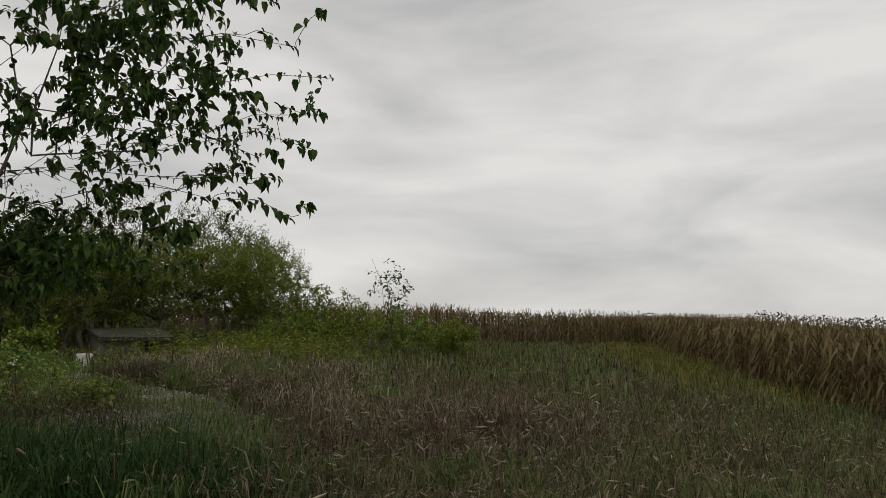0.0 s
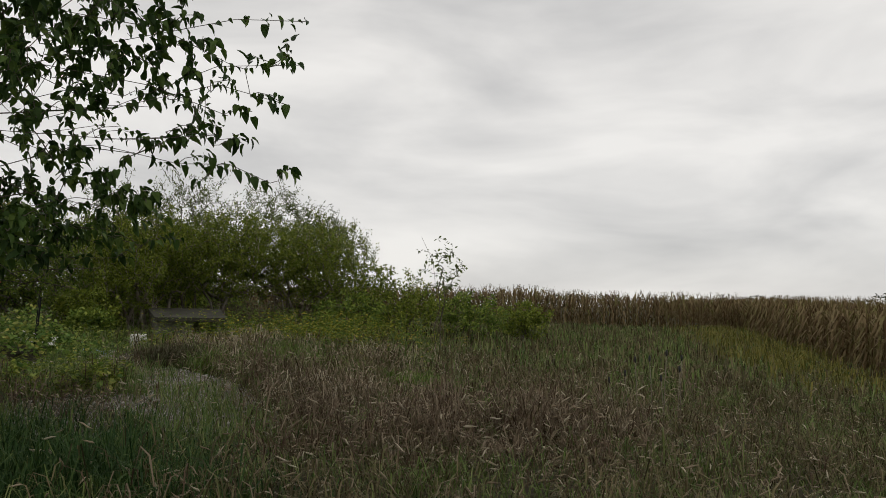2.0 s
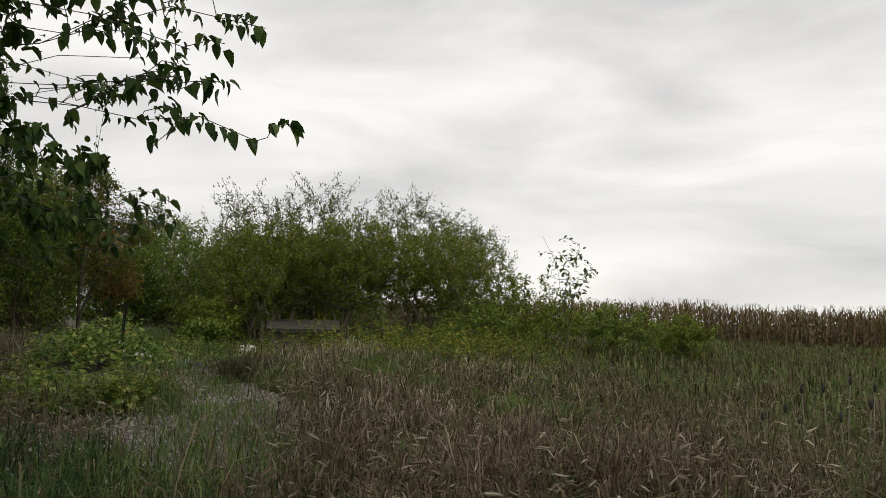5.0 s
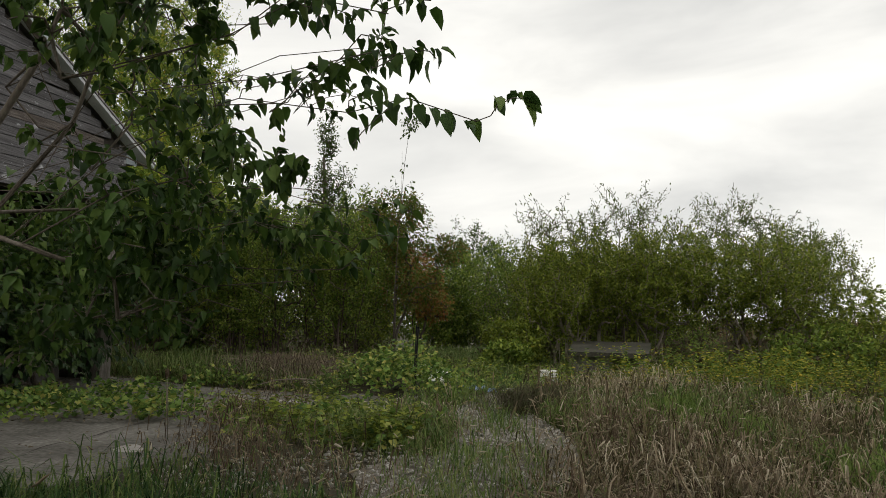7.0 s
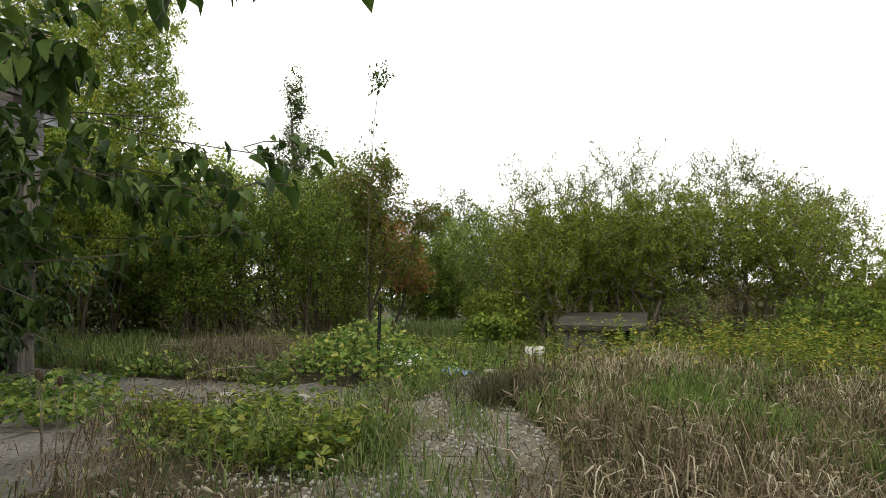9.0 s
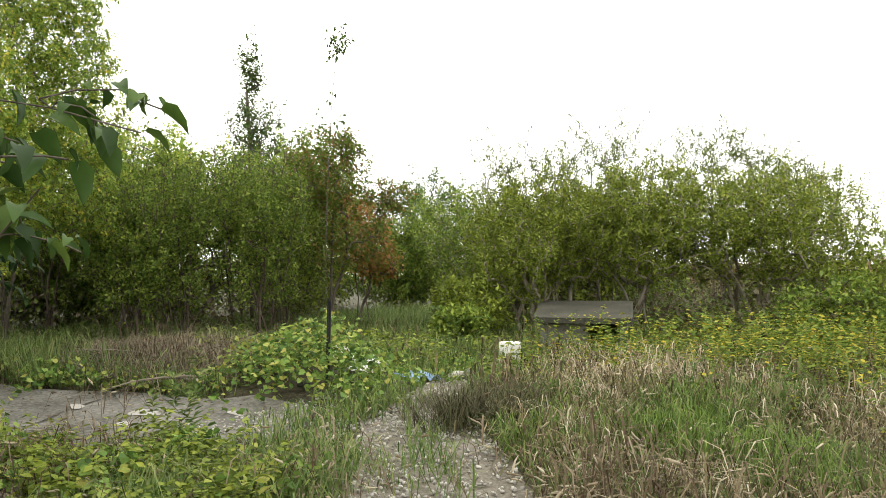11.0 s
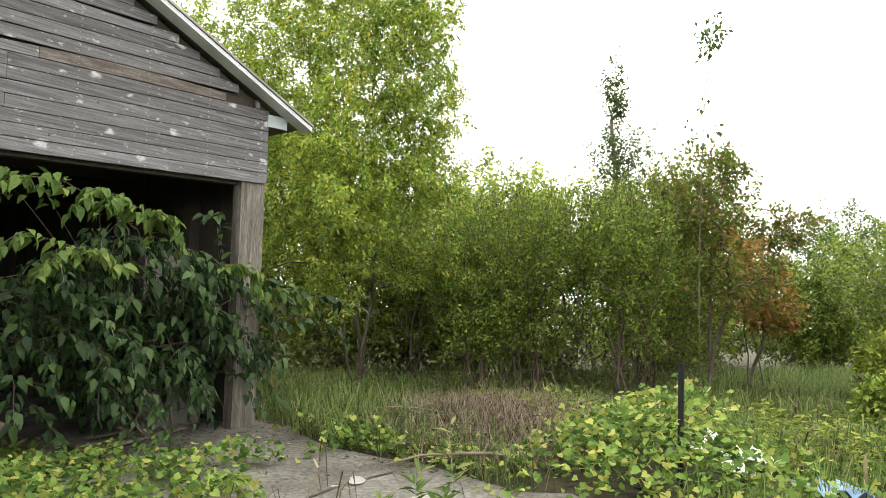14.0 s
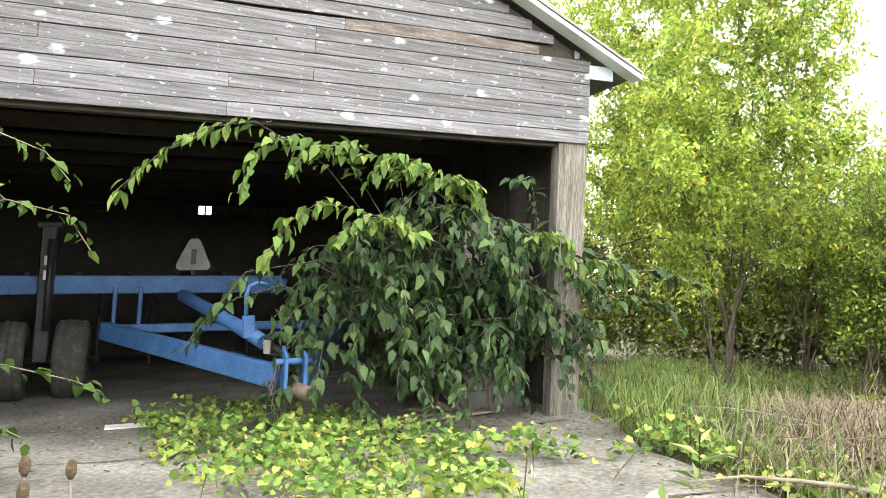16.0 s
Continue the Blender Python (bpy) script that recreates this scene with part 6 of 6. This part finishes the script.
def build_low_roof():
    """Low concrete roof over a block-walled pit under the shrubs."""
    fl, fr, br, bl = np.array([-7.65, 15.05]), np.array([-6.3, 15.6]), np.array([-7.55, 17.45]), np.array([-9.1, 16.9])
    c = (fl + fr + br + bl) / 4
    base = np.array([c[0], c[1], gz(*c)])
    t = thing("pump_pit", base, "low block pit with a sloping weathered concrete roof slab", "outbuilding")

    def block(nm, a0, a1, b0, b1, z0, z1, m, lab="", top_front=None):
        """a: 0 to 1 along the front, b: 0 to 1 from front to back."""
        bm = bmesh.new()
        bmesh.ops.create_cube(bm, size=1)
        bmesh.ops.bevel(bm, geom=bm.edges[:], offset=0.02, segments=1, affect="EDGES")
        for v in bm.verts:
            a, b = (a0 + a1) / 2 + v.co.x * (a1 - a0), (b0 + b1) / 2 + v.co.y * (b1 - b0)
            p = (fl * (1 - a) + fr * a) * (1 - b) + (bl * (1 - a) + br * a) * b
            z = (z0 + z1) / 2 + v.co.z * (z1 - z0)
            z += 0.17 * b if z > 0.3 else 0
            v.co = Vector((p[0] - c[0], p[1] - c[1], z))
        part(nm, from_bm(nm, bm, m), t, lab)

    block("roof_slab", 0, 1, 0, 1, 0.58, 0.66, M_SLAB, "cracked grey concrete roof slab")
    block("wall", 0.06, 0.14, 0.08, 0.95, -0.1, 0.575, M_BLOCK)
    block("wall", 0.86, 0.94, 0.08, 0.95, -0.1, 0.575, M_BLOCK)
    block("wall", 0.145, 0.855, 0.85, 0.95, -0.1, 0.575, M_BLOCK)
    block("wall", 0.145, 0.55, 0.08, 0.16, -0.1, 0.575, M_BLOCK)


def build_clutter():
    # white block by the track's end
    x, y = -7.65, 14.55
    b = thing("white_bucket", (x, y, gz(x, y)), "dirty white plastic bucket lying upturned beside the track", "bucket")
    base = np.array([x, y, gz(x, y)])
    prof = [(0.0, 0.175), (0.02, 0.18), (0.06, 0.175), (0.3, 0.155), (0.33, 0.15), (0.335, 0.1)]
    part("body", tube("body", [base + (0, 0, z) for z, _ in prof], [q for _, q in prof], M_WHITE, base, 20), b)
    for z in (0.025, 0.07):
        part("rib", tube("rib", [base + (0, 0, z), base + (0, 0, z + 0.018)], 0.187, M_WHITE, base, 20), b)
    # stake
    x, y = -6.9, 11.0
    base = np.array([x, y, gz(x, y)])
    st = thing("fence_stake", base, "black steel fence stake leaning in the vine mound", "stake")
    part("post", beam("post", base + (-0.05, 0.02, -0.1), base + (0.03, 0, 0.86), 0.018, 0.014, M_BLACK, base), st)
    part("blade", beam("blade", base + (-0.035, 0.035, -0.1), base + (0.045, 0.015, 0.83), 0.008, 0.024, M_BLACK, base), st)
    # crumpled sheet and scraps
    r = random.Random(3)

    def scrap(name, x, y, w, l, h, material, label, rot):
        bm = bmesh.new()
        bmesh.ops.create_grid(bm, x_segments=10, y_segments=10, size=0.5)
        z0 = gz(x, y)
        for v in bm.verts:
            fx, fy = v.co.x, v.co.y
            q = 0.5 + 0.5 * math.sin(fx * 9 + 3 * math.sin(fy * 7))
            px = fx * w * (1 + 0.2 * math.sin(fy * 8))
            py = fy * l
            gx, gy = x + px * math.cos(rot) - py * math.sin(rot), y + px * math.sin(rot) + py * math.cos(rot)
            v.co = Vector((gx - x, gy - y, gz(gx, gy) - z0 + 0.03 + h * q * (0.6 + 0.4 * math.sin(fy * 5 + 1)) + r.uniform(0, 0.015)))
        ex = bmesh.ops.solidify(bm, geom=bm.faces[:], thickness=0.004)
        for f in bm.faces:
            f.smooth = True
        bmesh.ops.recalc_face_normals(bm, faces=bm.faces[:])
        ob = new(name, from_bm(name, bm, material))
        ob.location = (x, y, z0)
        tagged(ob, label, "litter")

    scrap("plastic_sheet", -7.15, 11.75, 0.25, 0.75, 0.16, M_WHITE, "crumpled white plastic sheet on the vine mound", 0.6)
    scrap("plastic_sheet", -7.5, 11.6, 0.3, 0.3, 0.2, M_WHITE, "crumpled pale plastic scrap among vines", 1.2)
    scrap("plastic_bag", -6.85, 12.2, 0.3, 0.5, 0.08, M_BLUEBAG, "torn blue plastic bag lying by the track", 0.2)
    scrap("plastic_bag", -8.2, 13.2, 0.35, 0.5, 0.12, M_SIGN, "grey-white plastic bag in the weeds", 0.9)
    # concrete lumps and stones along the apron
    for k, (x, y, s) in enumerate([(-8.3, 10.3, 0.12), (-8.1, 10.25, 0.09), (-8.55, 10.25, 0.1), (-6.95, 10.75, 0.08), (-7.1, 13.0, 0.12), (-6.9, 12.9, 0.08), (-6.4, 12.8, 0.1), (-6.2, 12.9, 0.07)]):
        ob = new("rubble_lump", chunk("rubble_lump", s, M_SLAB if k % 2 else M_STONE, k))
        ob.location = (x, y, gz(x, y) + s * 0.3)
        ob.rotation_euler = (0.1, 0.2, k)
        tagged(ob, "broken lump of grey concrete rubble on the ground", "rubble", "rubble lumps")
    # dead branches in brush pile
    for k in range(70):
        rr = random.Random(500 + k)
        x, y = rr.gauss(-9.7, 0.75), rr.gauss(10.35, 0.4)
        a, ln = rr.uniform(0, 6.28), rr.uniform(0.5, 1.5)
        base = np.array([x, y, gz(x, y)])
        p0 = base + (0, 0, rr.uniform(0.0, 0.18))
        d = np.array([math.cos(a), math.sin(a), rr.uniform(-0.05, 0.3)])
        pts = [p0 + d * ln * f + np.array([rr.gauss(0, 0.03), rr.gauss(0, 0.03), 0.06 * math.sin(3.1 * f)]) for f in (0, 0.25, 0.5, 0.75, 1)]
        pts = [np.array([p[0], p[1], max(p[2], gz(p[0], p[1]) + 0.01)]) for p in pts]
        q = rr.choice([0.004, 0.006, 0.008, 0.015])
        ob = new("dead_branch", tube("dead_branch", pts, [q, q * 0.9, q * 0.8, q * 0.6, q * 0.3], M_DEAD if k % 3 == 0 else M_BARK, base, 6))
        ob.location = base
        tagged(ob, "dry grey dead branch in the brush pile", "branch", "brush pile branches")
    for k, (x0, y0, x1, y1, q) in enumerate([(-9.6, 9.25, -10.5, 9.85, 0.035), (-8.6, 10.05, -9.6, 10.5, 0.05), (-8.9, 9.95, -9.35, 10.9, 0.03), (-9.2, 9.6, -8.7, 10.4, 0.022), (-9.9, 9.3, -9.2, 9.75, 0.02), (-9.4, 9.95, -10.3, 10.1, 0.028)]):
        rr = random.Random(640 + k)
        base = np.array([x0, y0, gz(x0, y0)])
        pts = [np.array([x0 + (x1 - x0) * f + rr.gauss(0, 0.03), y0 + (y1 - y0) * f + rr.gauss(0, 0.03), 0.0]) for f in (0, 0.2, 0.4, 0.6, 0.8, 1)]
        pts = [np.array([p[0], p[1], gz(p[0], p[1]) + q * 0.8 + 0.16 * j / 5 + rr.uniform(0, 0.02)]) for j, p in enumerate(pts)]
        ob = new("broken_log", tube("broken_log", pts, [q * (1.0 - 0.09 * j) * rr.uniform(0.9, 1.15) for j in range(6)], M_POST if k % 2 else M_DEAD, base, 9))
        ob.location = base
        tagged(ob, "weathered grey broken limb lying in the brush pile", "log", "broken logs")
    # planks on the shed floor
    for k, (s, o, ln, a) in enumerate([(1.6, -0.5, 1.4, 0.1), (2.1, -0.35, 0.9, -0.2), (1.1, -0.3, 1.0, 0.25), (0.9, -0.8, 1.2, 0.05)]):
        base = W(s, o, 0.03)
        d = (SU * math.cos(a) + SN * math.sin(a)) * ln / 2
        ob = new("loose_plank", beam("loose_plank", base - d + (0, 0, 0.005 * k + SAG * ln / 2), base + d + (0, 0, 0.005 * k - SAG * ln / 2), 0.1, 0.025, M_DEAD, base))
        ob.location = base
        tagged(ob, "grey loose plank lying on the shed floor", "plank", "loose planks")
    base = W(4.0, -1.1, 0.02)
    ob = new("fallen_sheet", beam("fallen_sheet", base - SU * 0.25 + (0, 0, 0.03), base + SU * 0.25, 0.2, 0.012, M_SIGN, base))
    ob.location = base
    tagged(ob, "pale fallen sheet of board on the concrete", "board")
    # dark joints and a pale patch in the concrete
    apron = bpy.data.objects["concrete_apron"]
    for k, (p, q) in enumerate(((W(0.3, 0.25, 0), W(7.5, 0.25, 0)), (W(3.4, 0.3, 0), W(3.4, 4.5, 0)), (W(0.3, 2.6, 0), W(5.5, 2.6, 0)))):
        V, F = [], []
        for j in range(31):
            a = p + (q - p) * j / 30
            d = (q - p) / np.linalg.norm(q - p)
            side = np.array([-d[1], d[0], 0]) * (0.009 + 0.005 * math.sin(j * 1.7 + k))
            a = a + side * 1.5 * math.sin(j * 0.9)
            a[2] = gz(a[0], a[1]) + 0.015 + 0.012 * float(wave(a[0], a[1], 1.1, 13)) + 0.007
            V += [a - side, a + side]
        F = [(2 * j, 2 * j + 1, 2 * j + 3, 2 * j + 2) for j in range(30)]
        part("joint", mesh_np("joint", V, F, M_WOOD_IN), apron, "dark dirt-filled joint in the concrete")
    for k, (px, py, pr) in enumerate(((-7.38, 9.31, 0.16), (-6.7, 9.9, 0.09), (-8.0, 8.9, 0.1), (-4.9, 6.6, 0.16), (-7.0, 9.0, 0.07))):
        V = [(px, py, gz(px, py) + 0.015 + 0.012 * float(wave(px, py, 1.1, 13)) + 0.009)]
        for j in range(14):
            q = pr * (0.9 + 0.15 * math.sin(j * 0.8976 + k) + 0.12 * math.sin(j * 1.3464 + 2 * k))
            ax, ay = px + 1.3 * q * math.cos(j * 0.4488), py + 0.8 * q * math.sin(j * 0.4488)
            V.append((ax, ay, gz(ax, ay) + 0.015 + 0.012 * float(wave(ax, ay, 1.1, 13)) + 0.007))
        part("pale_patch", mesh_np("pale_patch", V, [(0, j + 1, (j + 1) % 14 + 1) for j in range(14)], M_STONE), apron, "pale worn patch of concrete")
    # teasel and cattail heads
    def headed(name, x, y, h, hl, hr, material, label, category, group):
        base = np.array([x, y, gz(x, y)])
        t = thing(name, base, label, category, group)
        rr = random.Random(int(abs(x * 997 + y * 331)))
        lx, ly = rr.uniform(-0.06, 0.06), rr.uniform(-0.06, 0.06)
        part("stem", tube("stem", [base, base + (lx * 0.4, ly * 0.4, h * 0.6), base + (lx, ly, h)], [0.005, 0.004, 0.003], M_DEAD, base, 5), t)
        z = [h - 0.01, h + hl * 0.15, h + hl * 0.5, h + hl * 0.85, h + hl]
        part("head", tube("head", [base + (lx, ly, q) for q in z], [hr * 0.4, hr * 0.95, hr, hr * 0.75, hr * 0.15], material, base, 9), t, "bristly brown seed head")

    for x, y, h in ((-5.18, 7.01, 0.57), (-5.35, 7.05, 0.54), (-5.07, 7.07, 0.52)):
        headed("teasel", x, y, h, 0.06, 0.019, M_TEASEL, "dry brown teasel with a bristly head", "teasel", "teasels")
    for x, y, h in ((2.0, 9.65, 0.75), (2.12, 9.8, 0.8), (1.85, 9.75, 0.72), (2.25, 9.6, 0.66), (1.75, 9.5, 0.6), (2.1, 9.35, 0.58), (1.6, 9.7, 0.5), (2.3, 10.0, 0.75)):
        headed("dark_seed_stalk", x, y, h, 0.06, 0.013, M_BLACK, "dry stalk with a dark brown seed head in the meadow", "seed stalk", "dark seed stalks")


def build_stones():
    """Gravel: the nearest pieces singly, the rest as one part."""
    r = np.random.default_rng(88)
    path = bpy.data.objects["gravel_path"]
    meshes = []
    for k in range(5):
        meshes.append(chunk("stone", 1.0, M_STONE_O, 900 + k, 0.65))
    n = 0
    while n < 300:
        x, y = r.uniform(-6.5, -3.5), r.uniform(9.0, 12.5)
        if not inside(GRAVEL, np.array([x]), np.array([y]))[0]:
            continue
        ob = new("stone", meshes[n % 5])
        s = r.uniform(0.008, 0.024)
        ob.scale = (s, s * r.uniform(0.7, 1.1), s * r.uniform(0.6, 1.0))
        ob.rotation_euler = (r.uniform(-0.3, 0.3), r.uniform(-0.3, 0.3), r.uniform(0, 6.28))
        ob.location = (x, y, gz(x, y) + 0.012 + s * 0.25)
        ob.parent = path
        n += 1
    me = meshes[0]
    T = np.array([v.co[:] for v in me.vertices])
    F = np.array([p.vertices[:] for p in me.polygons])
    x, y = r.uniform(-8, -0.5, 16000), r.uniform(6, 14.5, 16000)
    k = inside(GRAVEL, x, y)
    ex = np.concatenate([r.uniform(-6.6, -5.2, 900), r.uniform(-3.9, -2.2, 900)]), np.concatenate([r.uniform(9.2, 10.9, 900), r.uniform(6.2, 8.4, 900)])
    x, y = np.concatenate([x[k], ex[0]]), np.concatenate([y[k], ex[1]])
    n = len(x)
    d = np.stack([r.normal(0, 1, n), r.normal(0, 1, n), r.normal(0, 0.3, n)], 1)
    V, FF = stamp(T, F, frames(d, r.uniform(0, 6.28, n), r.uniform(0.006, 0.02, n)), np.stack([x, y, ground(x, y) + 0.016], 1))
    ob = part("loose_chips", mesh_np("loose_chips", V, FF, M_STONE), path)
    tagged(ob, kind="stuff")


build_low_roof()
build_clutter()
build_stones()
